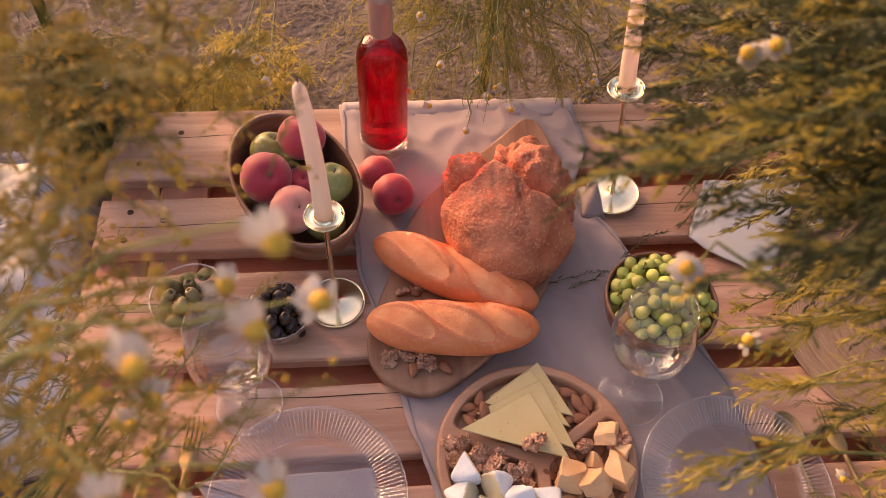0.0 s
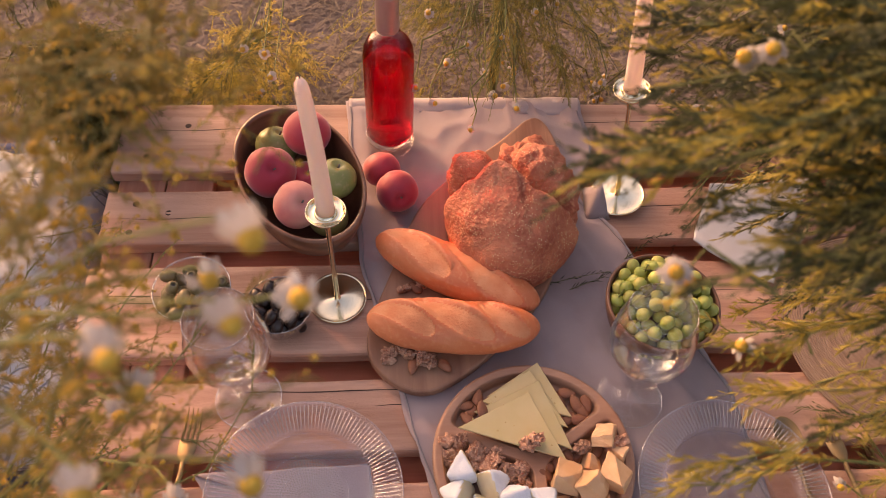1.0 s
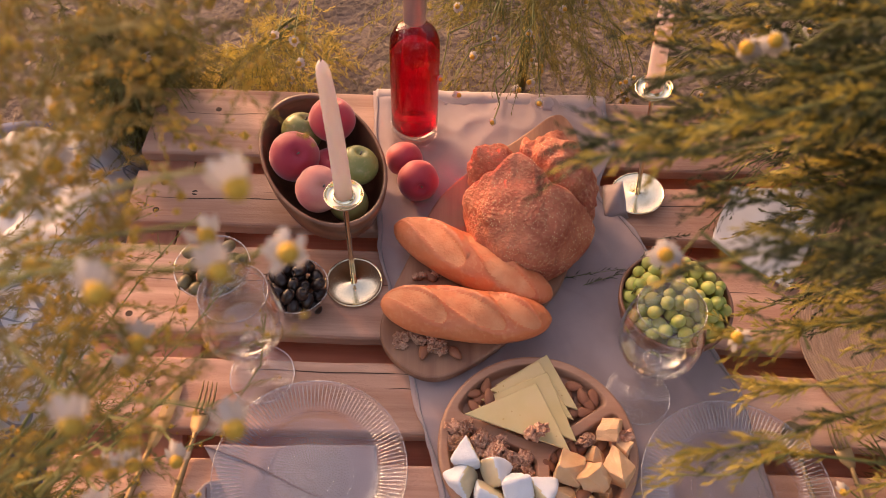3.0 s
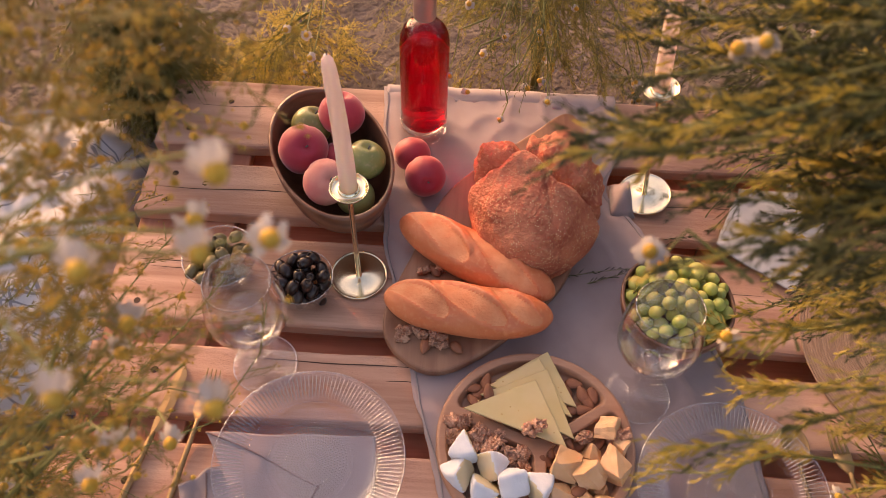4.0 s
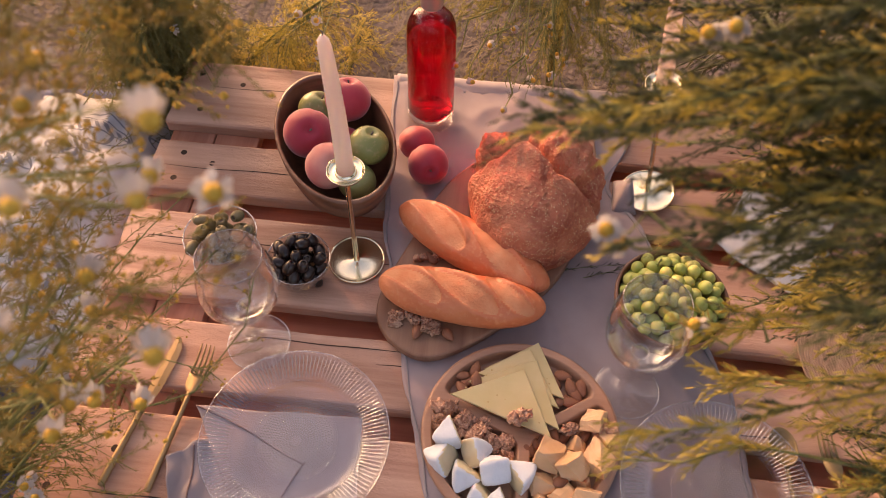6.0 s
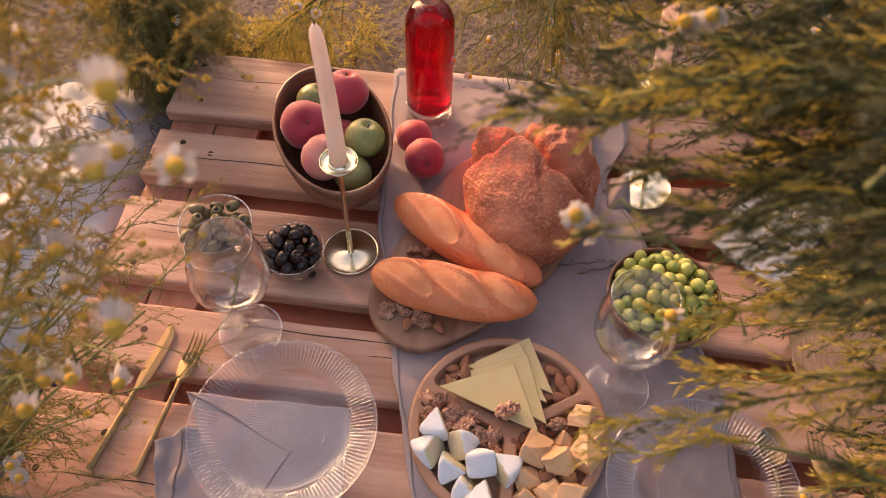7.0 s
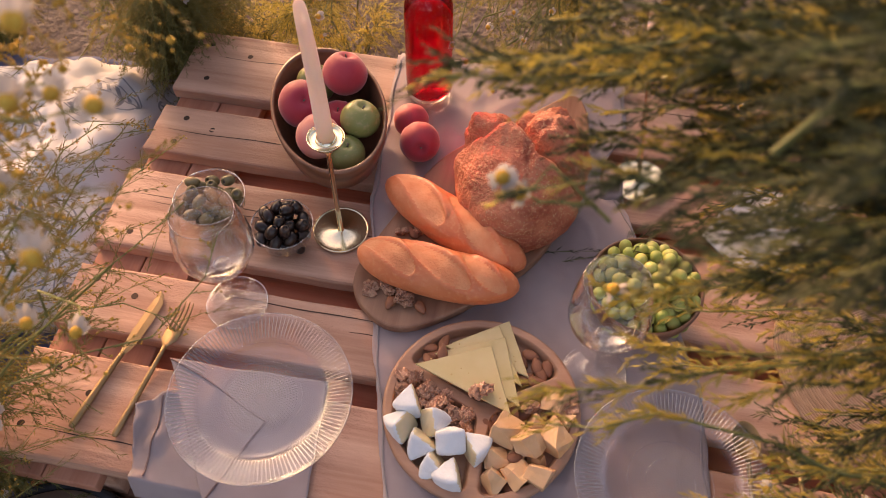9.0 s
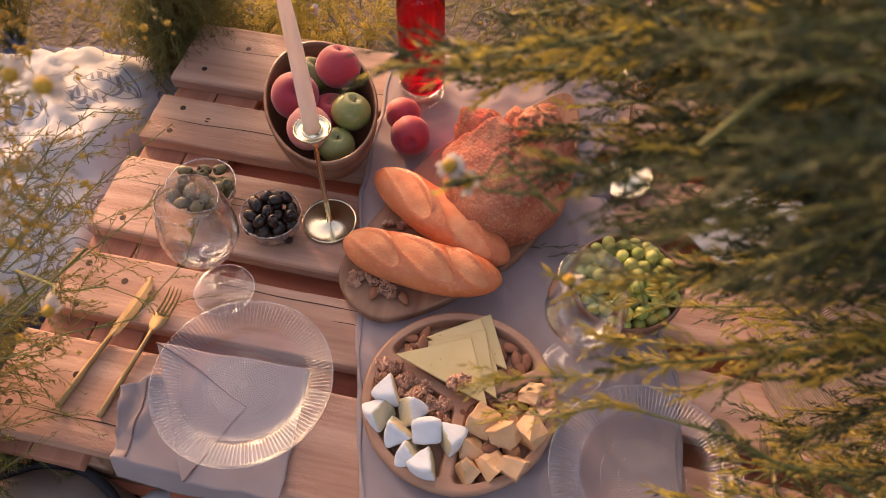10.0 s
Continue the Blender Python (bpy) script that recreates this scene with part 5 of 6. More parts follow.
def petal_mesh(count, r, droop, seed):
    rg = random.Random(seed)
    vs, fs = [], []
    for k in range(count):
        a = 2 * math.pi * (k + rg.uniform(-0.2, 0.2)) / count
        ra, ta = Vector((math.cos(a), math.sin(a), 0)), Vector((-math.sin(a), math.cos(a), 0))
        if rg.random() < 0.12:
            continue
        dr = droop * rg.uniform(0.5, 1.5)
        long_ = rg.uniform(0.82, 1.12)
        b = len(vs)
        for t, w in ((0.30, 0.10), (0.55, 0.19), (0.82, 0.19), (1.0, 0.09)):
            c = ra * r * t * long_ * (1 - 0.20 * dr * t) + Vector((0, 0, -r * dr * (t - 0.3) ** 1.4 + rg.uniform(-0.02, 0.02) * r))
            vs += [c - ta * w * r, c + Vector((0, 0, 0.02 * r)), c + ta * w * r]
        for i in range(3):
            for j in range(2):
                q = b + i * 3 + j
                fs.append((q, q + 1, q + 4, q + 3))
    me = bpy.data.meshes.new("petals")
    me.from_pydata(vs, [], fs)
    me.materials.append(PETAL)
    me.shade_smooth()
    return me


PETALS = [petal_mesh(13, 0.0116, dr, s) for dr, s in ((0.35, 1), (1.15, 2), (0.75, 3), (1.6, 4))]
bm = blob(0.0049, 2, 0.05, 6, (1, 1, 1.15))
DISC_ME = bpy.data.meshes.new("disc")
bm.to_mesh(DISC_ME)
bm.free()
DISC_ME.materials.append(DISC)
DISC_ME.shade_smooth()


def daisy(thing, p, up, size, rg, variant=None, leafage=None, root=None):
    """A flower head, petals with its disc, on the end of a stalk."""
    up = Vector(up).normalized()
    q = up.to_track_quat("Z", "Y").to_matrix().to_4x4()
    h = new("flower_head", PETALS[rg.randrange(4) if variant is None else variant])
    h.parent = thing
    h.matrix_basis = Matrix.Translation(p) @ q @ Matrix.Rotation(rg.uniform(0, 6), 4, "Z") @ Matrix.Scale(size, 4)
    d = new("disc", DISC_ME)
    d.parent = h
    d.matrix_basis = Matrix.Translation((0, 0, 0.0006))
    if leafage is not None and root is not None:
        p, root = Vector(p), Vector(root)
        mid = p - up * 0.03 + (root - p) * 0.25
        leafage.stem([root, root.lerp(mid, 0.55) + Vector((rg.uniform(-0.02, 0.02), rg.uniform(-0.02, 0.02), 0.02)), mid, p - up * 0.012, p - up * 0.0005], 0.0015, 0.0007, 5)


def bud_cluster(vs, fs, p, r, rg):
    """One tiny bud, an eight-faced bead."""
    b = len(vs)
    vs += [p + Vector(c) * r for c in ((1, 0, 0), (-1, 0, 0), (0, 1, 0), (0, -1, 0), (0, 0, 1.1), (0, 0, -1.1))]
    fs += [(b + i, b + j, b + k) for i, j, k in ((0, 2, 4), (2, 1, 4), (1, 3, 4), (3, 0, 4), (2, 0, 5), (1, 2, 5), (3, 1, 5), (0, 3, 5))]


# chamomile in front at the table's left end
def front_left_plant():
    rg = random.Random(11)
    t = empty("chamomile_plant", "tall flowering chamomile with golden feathery leaves and drooping white daisies", "plant", group="chamomile plants")
    f = Foliage()
    bv, bf = [], []
    root = Vector((-0.66, -0.42, GROUND))
    crowns = []
    for k in range(18):
        a = rg.uniform(0, 2 * math.pi)
        base = root + Vector((math.cos(a), math.sin(a), 0)) * rg.uniform(0.0, 0.07)
        top = Vector((rg.uniform(-0.50, -0.28), rg.uniform(-0.42, -0.20), rg.uniform(0.62, 1.02)))
        mid = base.lerp(top, 0.5) + Vector((-0.06, rg.uniform(-0.03, 0.03), 0.06))
        f.stem([base, base.lerp(mid, 0.5) + Vector((-0.015, 0, 0.01)), mid, mid.lerp(top, 0.5) + Vector((0, 0, 0.015)), top], 0.0028, 0.0011, 6)
        crowns.append((mid, top))
    # large near heads
    for p, up, var in (((-0.168, -0.337, 1.027), (0.5, -0.8, -0.05), 1), ((-0.157, -0.327, 0.967), (0.3, -0.6, 0.6), 0), ((-0.180, -0.392, 0.918), (0.5, -0.8, 0.0), 1), ((-0.216, -0.378, 1.013), (0.4, -0.8, 0.1), 3),
                       ((-0.180, -0.352, 0.990), (0.5, -0.8, 0.0), 1), ((-0.293, -0.363, 0.760), (0.2, -0.8, 0.2), 3), ((-0.292, -0.347, 0.729), (0.5, -0.7, 0.3), 3), ((-0.291, -0.388, 0.770), (0.3, -0.7, 0.2), 1),
                       ((-0.295, -0.298, 0.775), (0.4, -0.7, 0.2), 3), ((-0.250, -0.330, 0.880), (0.2, -0.7, 0.3), 2), ((-0.300, -0.250, 0.930), (0.3, -0.6, 0.4), 1), ((-0.330, -0.180, 0.900), (0.1, -0.6, 0.5), 2),
                       ((-0.275, -0.330, 0.690), (0.2, -0.7, 0.3), 3), ((-0.240, -0.405, 0.950), (0.3, -0.7, 0.0), 1), ((-0.205, -0.300, 0.940), (0.5, -0.7, 0.2), 2)):
        mid, top = min(crowns, key=lambda c: (c[1] - Vector(p)).length)
        daisy(t, p, up, rg.uniform(0.95, 1.12), rg, var if var in (1, 3) else 2, f, mid.lerp(top, 0.8))
    # golden feathery sprays between them
    def spray(c, spread, count, rad):
        for _ in range(count):
            p = Vector(c) + Vector((rg.gauss(0, spread[0]), rg.gauss(0, spread[1]), rg.gauss(0, spread[2])))
            d = Vector((rg.uniform(-0.6, 1.0), rg.uniform(-0.5, 0.8), rg.uniform(-0.3, 0.9)))
            tip = f.sprig(p, d, rg.uniform(0.03, 0.07), 26, 0.0085, 0.0008, 0.8, rg, 0.1)
            if rg.random() < rad * 0.55:
                bud_cluster(bv, bf, tip, rg.uniform(0.0028, 0.0046), rg)
            for _ in range(3):
                if rg.random() < rad:
                    bud_cluster(bv, bf, tip + Vector((rg.gauss(0, 0.004), rg.gauss(0, 0.004), rg.gauss(0, 0.004))), rg.uniform(0.0012, 0.0030), rg)
    spray((-0.335, -0.20, 0.92), (0.050, 0.06, 0.05), 130, 0.42)
    spray((-0.275, -0.17, 0.975), (0.046, 0.05, 0.03), 85, 0.42)
    spray((-0.36, -0.25, 0.82), (0.045, 0.05, 0.06), 52, 0.5)
    spray((-0.38, -0.30, 0.68), (0.04, 0.05, 0.06), 32, 0.4)
    spray((-0.36, -0.31, 0.78), (0.045, 0.05, 0.06), 32, 0.5)
    spray((-0.31, -0.36, 0.86), (0.03, 0.04, 0.05), 28, 0.7)
    spray((-0.27, -0.35, 0.90), (0.03, 0.04, 0.06), 32, 0.45)
    # sharp lower growth over the boards' ends
    for _ in range(330):
        p = Vector((rg.gauss(-0.535, 0.055), rg.gauss(-0.25, 0.13), rg.uniform(0.34, 0.60)))
        d = Vector((rg.uniform(0.1, 1.0), rg.uniform(-0.4, 0.7), rg.uniform(-0.1, 0.9)))
        tip = f.sprig(p, d, rg.uniform(0.05, 0.11), 30, 0.010, 0.00055, 0.7, rg, 0.25)
        if rg.random() < 0.18:
            for _ in range(4):
                bud_cluster(bv, bf, tip + Vector((rg.gauss(0, 0.004), rg.gauss(0, 0.004), rg.gauss(0, 0.004))), rg.uniform(0.001, 0.002), rg)
    # long thin twigs with buds reaching over glass and fork
    for pts in (((-0.46, -0.30, 0.50), (-0.40, -0.24, 0.535), (-0.34, -0.17, 0.56), (-0.30, -0.11, 0.575)), ((-0.44, -0.32, 0.49), (-0.37, -0.27, 0.50), (-0.30, -0.245, 0.515), (-0.258, -0.18, 0.545), (-0.258, -0.13, 0.56)),
                ((-0.47, -0.26, 0.46), (-0.42, -0.22, 0.485), (-0.36, -0.20, 0.49), (-0.31, -0.20, 0.47)), ((-0.50, -0.20, 0.47), (-0.44, -0.13, 0.51), (-0.40, -0.06, 0.53), (-0.37, 0.0, 0.53)), ((-0.45, -0.34, 0.50), (-0.40, -0.33, 0.54), (-0.37, -0.30, 0.52), (-0.37, -0.27, 0.49)),
                ((-0.52, -0.12, 0.44), (-0.48, -0.04, 0.50), (-0.46, 0.03, 0.50), (-0.44, 0.07, 0.47)), ((-0.60, -0.05, 0.40), (-0.55, 0.02, 0.46), (-0.53, 0.08, 0.45), (-0.51, 0.13, 0.40))):
        f.stem(pts, 0.0010, 0.0006, 5)
        for i in range(len(pts) - 1):
            for _ in range(4):
                q = Vector(pts[i]).lerp(Vector(pts[i + 1]), rg.random())
                d = (Vector(pts[i + 1]) - Vector(pts[i])).normalized() + Vector((rg.uniform(-0.7, 0.7), rg.uniform(-0.7, 0.7), rg.uniform(-0.5, 0.7)))
                tip = f.sprig(q, d, rg.uniform(0.012, 0.030), 7, 0.006, 0.0006, 0.8, rg)
                for _ in range(rg.randrange(1, 5)):
                    bud_cluster(bv, bf, tip + Vector((rg.gauss(0, 0.0025), rg.gauss(0, 0.0025), rg.gauss(0, 0.0025))), rg.uniform(0.0009, 0.0018), rg)
    for p in ((-0.455, -0.345, 0.47), (-0.43, -0.36, 0.49), (-0.47, -0.33, 0.44), (-0.50, -0.31, 0.48)):
        daisy(t, p, (0.2, -0.5, 0.8), 0.9, rg, None, f, (-0.55, -0.36, 0.36))
    f.done(t, STEM_G, LEAF_L)
    tagged(mesh_from("bud_spray", bv, bf, DISC, t, smooth=False), kind="stuff")


front_left_plant()


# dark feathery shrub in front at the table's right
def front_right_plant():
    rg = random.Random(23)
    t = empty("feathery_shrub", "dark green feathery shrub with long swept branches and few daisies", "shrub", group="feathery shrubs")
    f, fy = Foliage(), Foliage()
    root = Vector((0.78, -0.42, GROUND))
    forks = []
    for k in range(9):
        top = Vector((rg.uniform(0.50, 0.68), rg.uniform(-0.36, -0.05), rg.uniform(0.70, 1.05)))
        base = root + Vector((rg.uniform(-0.05, 0.05), rg.uniform(-0.05, 0.05), 0))
        mid = base.lerp(top, 0.55) + Vector((0.05, 0, 0.05))
        f.stem([base, base.lerp(mid, 0.5) + Vector((0.02, 0, 0)), mid, mid.lerp(top, 0.6), top], 0.007, 0.003, 7)
        forks.append(top)

    def branch(tip, start=None, dens=1.0, gold=0.0):
        tip = Vector(tip)
        if start is None:
            start = min(forks, key=lambda q: (q - tip).length + rg.uniform(0, 0.12))
        start = Vector(start)
        pts = [start.lerp(tip, s / 7) + Vector((0, 0, 0.05 * math.sin(math.pi * s / 7))) + Vector((0, rg.uniform(-1, 1), rg.uniform(-1, 1))) * 0.004 for s in range(8)]
        pts = [q + Vector((0, rg.uniform(-1, 1), rg.uniform(-1, 1))) * 0.006 for q in pts]
        f.stem(pts, 0.0020, 0.0007, 5)
        ln = (tip - start).length
        for _ in range(int(ln * 115 * dens)):
            s = rg.uniform(0.08, 1.0) ** 0.8 * 6.99
            i = int(s)
            q = pts[i].lerp(pts[i + 1], s - i)
            ax = (pts[i + 1] - pts[i]).normalized()
            side = Vector((rg.uniform(-0.2, 0.2), rg.uniform(-1, 1), rg.uniform(-0.8, 0.8)))
            # sprigs towards the tip take the sunlit colour more often
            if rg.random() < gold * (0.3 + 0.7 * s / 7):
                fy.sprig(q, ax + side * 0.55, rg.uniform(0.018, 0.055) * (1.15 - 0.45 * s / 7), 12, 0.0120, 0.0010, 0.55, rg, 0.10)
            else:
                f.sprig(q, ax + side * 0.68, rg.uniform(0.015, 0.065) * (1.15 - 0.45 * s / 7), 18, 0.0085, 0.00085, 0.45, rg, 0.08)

    for tip in ((0.175, -0.257, 0.687), (0.141, -0.242, 0.745), (0.055, -0.262, 0.876), (0.088, -0.335, 0.719), (0.110, -0.140, 0.925), (0.165, -0.150, 0.88),
                (-0.008, -0.215, 0.915), (0.020, -0.170, 0.90), (0.10, -0.20, 0.86), (0.16, -0.22, 0.80), (0.20, -0.10, 0.78), (0.12, -0.06, 0.80), (0.07, -0.03, 0.86), (0.24, -0.18, 0.70), (0.24, -0.30, 0.70)):
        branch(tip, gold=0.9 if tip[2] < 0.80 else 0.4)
    for _ in range(26):
        branch((rg.uniform(0.15, 0.36), rg.uniform(-0.30, 0.04), rg.uniform(0.74, 0.98)), gold=0.06)
    for _ in range(10):
        branch((rg.uniform(0.05, 0.20), rg.uniform(-0.22, 0.02), rg.uniform(0.80, 0.96)), dens=0.8, gold=0.45)
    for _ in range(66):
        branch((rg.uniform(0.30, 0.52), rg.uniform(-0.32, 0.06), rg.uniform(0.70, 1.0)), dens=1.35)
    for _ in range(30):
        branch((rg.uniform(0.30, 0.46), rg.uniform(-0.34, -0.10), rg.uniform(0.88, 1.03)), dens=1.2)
    for _ in range(34):
        branch((rg.uniform(0.13, 0.30), rg.uniform(-0.16, 0.08), rg.uniform(0.82, 1.0)), (rg.uniform(0.50, 0.62), rg.uniform(-0.15, 0.10), rg.uniform(0.80, 1.02)), dens=1.0, gold=0.05)
    for tip in ((0.135, -0.275, 0.905), (0.150, -0.250, 0.890), (0.165, -0.235, 0.900), (0.120, -0.225, 0.860), (0.155, -0.190, 0.840), (0.175, -0.215, 0.870)):
        branch(tip, (rg.uniform(0.48, 0.58), rg.uniform(-0.28, -0.12), rg.uniform(0.82, 0.96)), dens=1.1, gold=0.15)
    for tip in ((0.005, -0.205, 0.910), (0.030, -0.190, 0.895), (0.045, -0.160, 0.880), (0.065, -0.175, 0.870), (0.085, -0.150, 0.865), (0.100, -0.120, 0.850), (0.060, -0.120, 0.880), (0.120, -0.160, 0.870)):
        branch(tip, (rg.uniform(0.46, 0.56), rg.uniform(-0.22, -0.08), rg.uniform(0.84, 0.96)), dens=1.15, gold=0.35)
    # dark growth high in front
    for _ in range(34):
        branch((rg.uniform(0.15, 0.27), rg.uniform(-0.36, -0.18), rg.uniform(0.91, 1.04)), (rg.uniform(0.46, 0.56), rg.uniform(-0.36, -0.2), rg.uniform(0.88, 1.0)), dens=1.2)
    for _ in range(22):
        branch((rg.uniform(0.26, 0.42), rg.uniform(-0.10, 0.12), rg.uniform(0.56, 0.78)), (rg.uniform(0.56, 0.66), rg.uniform(-0.15, 0.08), rg.uniform(0.6, 0.85)), dens=1.0, gold=0.35)
    for _ in range(17):
        y, z = rg.uniform(-0.42, -0.14), rg.uniform(0.48, 0.64)
        branch((rg.uniform(0.32, 0.46), y, z), (rg.uniform(0.58, 0.68), y - rg.uniform(-0.05, 0.05), z + rg.uniform(-0.05, 0.10)), dens=1.3, gold=0.3)
    # low sprays over the bowl and the plate, mostly in the sunlit leaf colour
    for tip, far in (((0.108, -0.304, 0.625), 0.40), ((0.223, -0.198, 0.563), 0.50), ((0.215, -0.130, 0.555), 0.52), ((0.235, -0.097, 0.540), 0.55)):
        branch(tip, (far, tip[1] - 0.03, tip[2] + 0.03), dens=0.75, gold=1.4)
    for _ in range(17):
        y, z = rg.uniform(-0.36, 0.0), rg.uniform(0.52, 0.66)
        branch((rg.uniform(0.25, 0.38), y, z), (rg.uniform(0.52, 0.62), y - rg.uniform(0, 0.08), z + rg.uniform(0.0, 0.10)), dens=0.75, gold=0.8)
    for _ in range(14):
        y, z = rg.uniform(-0.42, -0.16), rg.uniform(0.48, 0.62)
        branch((rg.uniform(0.36, 0.48), y, z), (rg.uniform(0.62, 0.70), y + rg.uniform(-0.06, 0.04), z + rg.uniform(0.0, 0.10)), dens=0.95, gold=0.7)
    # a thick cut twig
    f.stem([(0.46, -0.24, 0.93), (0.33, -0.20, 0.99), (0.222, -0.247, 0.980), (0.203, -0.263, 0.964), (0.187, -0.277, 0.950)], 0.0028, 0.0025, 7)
    for p, up, var in (((0.049, -0.261, 0.879), (-0.3, -0.3, 0.8), 0), ((0.060, -0.262, 0.868), (0.3, -0.5, 0.6), 2), ((0.141, -0.242, 0.745), (-0.5, 0.0, 0.6), 2), ((0.122, -0.132, 0.935), (-0.2, -0.5, 0.7), 1), ((0.108, -0.128, 0.925), (-0.4, -0.3, 0.5), 3),
                       ((0.184, -0.133, 0.890), (0.1, -0.4, 0.8), 3), ((0.235, -0.120, 0.860), (0.1, -0.4, 0.8), 1)):
        daisy(t, p, up, 1.0, rg, var, f, Vector(p) + Vector((0.06, 0.0, -0.015)))
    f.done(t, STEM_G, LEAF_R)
    fy.done(t, STEM_G, LEAF_LIT)


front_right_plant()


# flowering plants behind and beside the table
def tuft(name, label, root, spread, height, count, flowers, leaf, seed, needle=0.012, reach=0.5, lean=(0, 0, 0), trunk=0.004, thick=0.0008, buds=0, droop=0.3, group="wild plants", cat="plant", size=0.95):
    rg = random.Random(seed)
    t = empty(name, label, cat, group=group)
    f = Foliage()
    root, lean = Vector(root), Vector(lean)
    bv, bf = [], []
    tips = []
    for k in range(count):
        a, q = rg.uniform(0, 2 * math.pi), math.sqrt(rg.random())
        base = root + Vector((math.cos(a), math.sin(a), 0)) * q * 0.035
        h = height * rg.uniform(0.55, 1.05)
        top = root + Vector((math.cos(a) * spread[0] * q, math.sin(a) * spread[1] * q, h * (1 - droop * q * q))) + lean * h
        mid = base.lerp(top, 0.5) + Vector((0, 0, 0.10 * h))
        pts = [base, base.lerp(mid, 0.5) + Vector((rg.gauss(0, 0.01), rg.gauss(0, 0.01), 0.015)), mid, mid.lerp(top, 0.55) + Vector((rg.gauss(0, 0.01), rg.gauss(0, 0.01), 0.02)), top]
        f.stem(pts, trunk * 0.6, 0.0008, 5)
        for _ in range(int(15 * reach * 2)):
            s = rg.uniform(0.25, 1.0) * 3.99
            i = int(s)
            p = pts[i].lerp(pts[i + 1], s - i)
            d = (pts[i + 1] - pts[i]).normalized() + Vector((rg.uniform(-0.8, 0.8), rg.uniform(-0.8, 0.8), rg.uniform(-0.6, 0.6)))
            tip = f.sprig(p, d, rg.uniform(0.03, 0.09), 22, needle, thick, 0.6, rg, 0.3)
            if buds and rg.random() < buds:
                bud_cluster(bv, bf, tip, rg.uniform(0.0015, 0.003), rg)
        tips.append((top, mid))
    for k in range(flowers):
        top, mid = rg.choice(tips)
        p = top + Vector((rg.gauss(0, 0.03), rg.gauss(0, 0.03), rg.gauss(0.0, 0.03)))
        daisy(t, p, Vector((rg.gauss(0, 0.5), rg.gauss(-0.4, 0.4), 0.8)), size * rg.uniform(0.85, 1.15), rg, None, f, mid.lerp(top, 0.8))
    f.done(t, STEM_G, leaf)
    if bv:
        tagged(mesh_from("bud_spray", bv, bf, DISC, t, smooth=False), kind="stuff")
    return t


LEAF_C = mat("yellow_green_feathery_leaf", (0.27, 0.25, 0.06), (0.47, 0.4, 0.105), 6, 0.6, 0.0, rnd=0.2, trans=0.5)
LEAF_M = mat("olive_feathery_leaf", (0.0715, 0.0813, 0.0208), (0.169, 0.153, 0.039), 6, 0.6, 0.0, rnd=0.2, trans=0.4)
LEAF_D = mat("shaded_olive_feathery_leaf", (0.13, 0.12, 0.036), (0.29, 0.25, 0.07), 6, 0.6, 0.0, rnd=0.2, trans=0.5)


def bushy(label, root, height, reach, count, leaf, seed, lean=(0, 0), low=0.25, fine=0.0095, fall=0.5, flowers=0, trunk=0.006, up=0.35, flat=1.0, bias=1.0, wild=0.8, spread=0.65):
    """A plant with a bundle of woody stems, from which fine feathery sprays stand out and hang."""
    rg = random.Random(seed)
    t = empty("chamomile_plant", label, "plant", group="chamomile plants")
    f = Foliage()
    root = Vector(root)
    axis = []
    for s in range(7):
        u = s / 6
        axis.append(root + Vector((lean[0] * u * u, lean[1] * u * u, height * u)))
    for k in range(6):
        off = Vector((rg.uniform(-1, 1), rg.uniform(-1, 1), 0)) * 0.014
        f.stem([q + off * (0.4 + 0.2 * i) for i, q in enumerate(axis)], trunk * 0.5, 0.0014, 6)
    tips = []
    heads = [(rg.uniform(low, 1.0) ** bias, reach) for _ in range(count)]
    for u, far in heads:
        u *= 5.99
        i = int(u)
        p = axis[i].lerp(axis[i + 1], u - i)
        a = rg.uniform(0, 2 * math.pi)
        out = Vector((math.cos(a), math.sin(a) * flat, 0))
        ln = far * rg.uniform(0.35, 1.0) * (1.05 - 0.25 * u / 6)
        q1 = p + out * ln * 0.40 + Vector((0, 0, up * ln * 0.5 * rg.uniform(0.4, 1.2)))
        q2 = p + out * ln * 0.75 + Vector((0, 0, (up - fall * 0.35) * ln))
        q3 = p + out * ln + Vector((0, 0, (up * 0.7 - fall) * ln))
        pts = [p, q1, q2, q3]
        f.stem(pts, 0.0011, 0.0005, 4)
        for _ in range(int(7 + ln * 46)):
            v = rg.uniform(0.1, 1.0) * 2.99
            i = int(v)
            c = pts[i].lerp(pts[i + 1], v - i)
            d = (pts[i + 1] - pts[i]).normalized() + Vector((rg.uniform(-1, 1), rg.uniform(-1, 1), rg.uniform(-0.88, 0.63))) * wild
            f.sprig(c, d, rg.uniform(0.018, 0.05), 20, fine, 0.0006, spread, rg, 0.3, 0.0004)
        tips.append((q3, q2))
    for k in range(flowers):
        tip, mid = rg.choice(tips)
        daisy(t, tip + Vector((rg.gauss(0, 0.012), rg.gauss(0, 0.012), rg.gauss(0, 0.012))), Vector((rg.gauss(0, 0.5), rg.gauss(-0.4, 0.4), 0.7)), rg.uniform(0.7, 0.95), rg, None, f, mid)
    f.done(t, STEM_G, leaf)


bushy("bunch of yellow-green chamomile with woody stem behind the table", (0.095, 0.77, GROUND), 0.62, 0.38, 190, LEAF_C, 31, (-0.02, -0.08), 0.30, flowers=30, fall=0.22, up=0.15, trunk=0.012, wild=1.1)
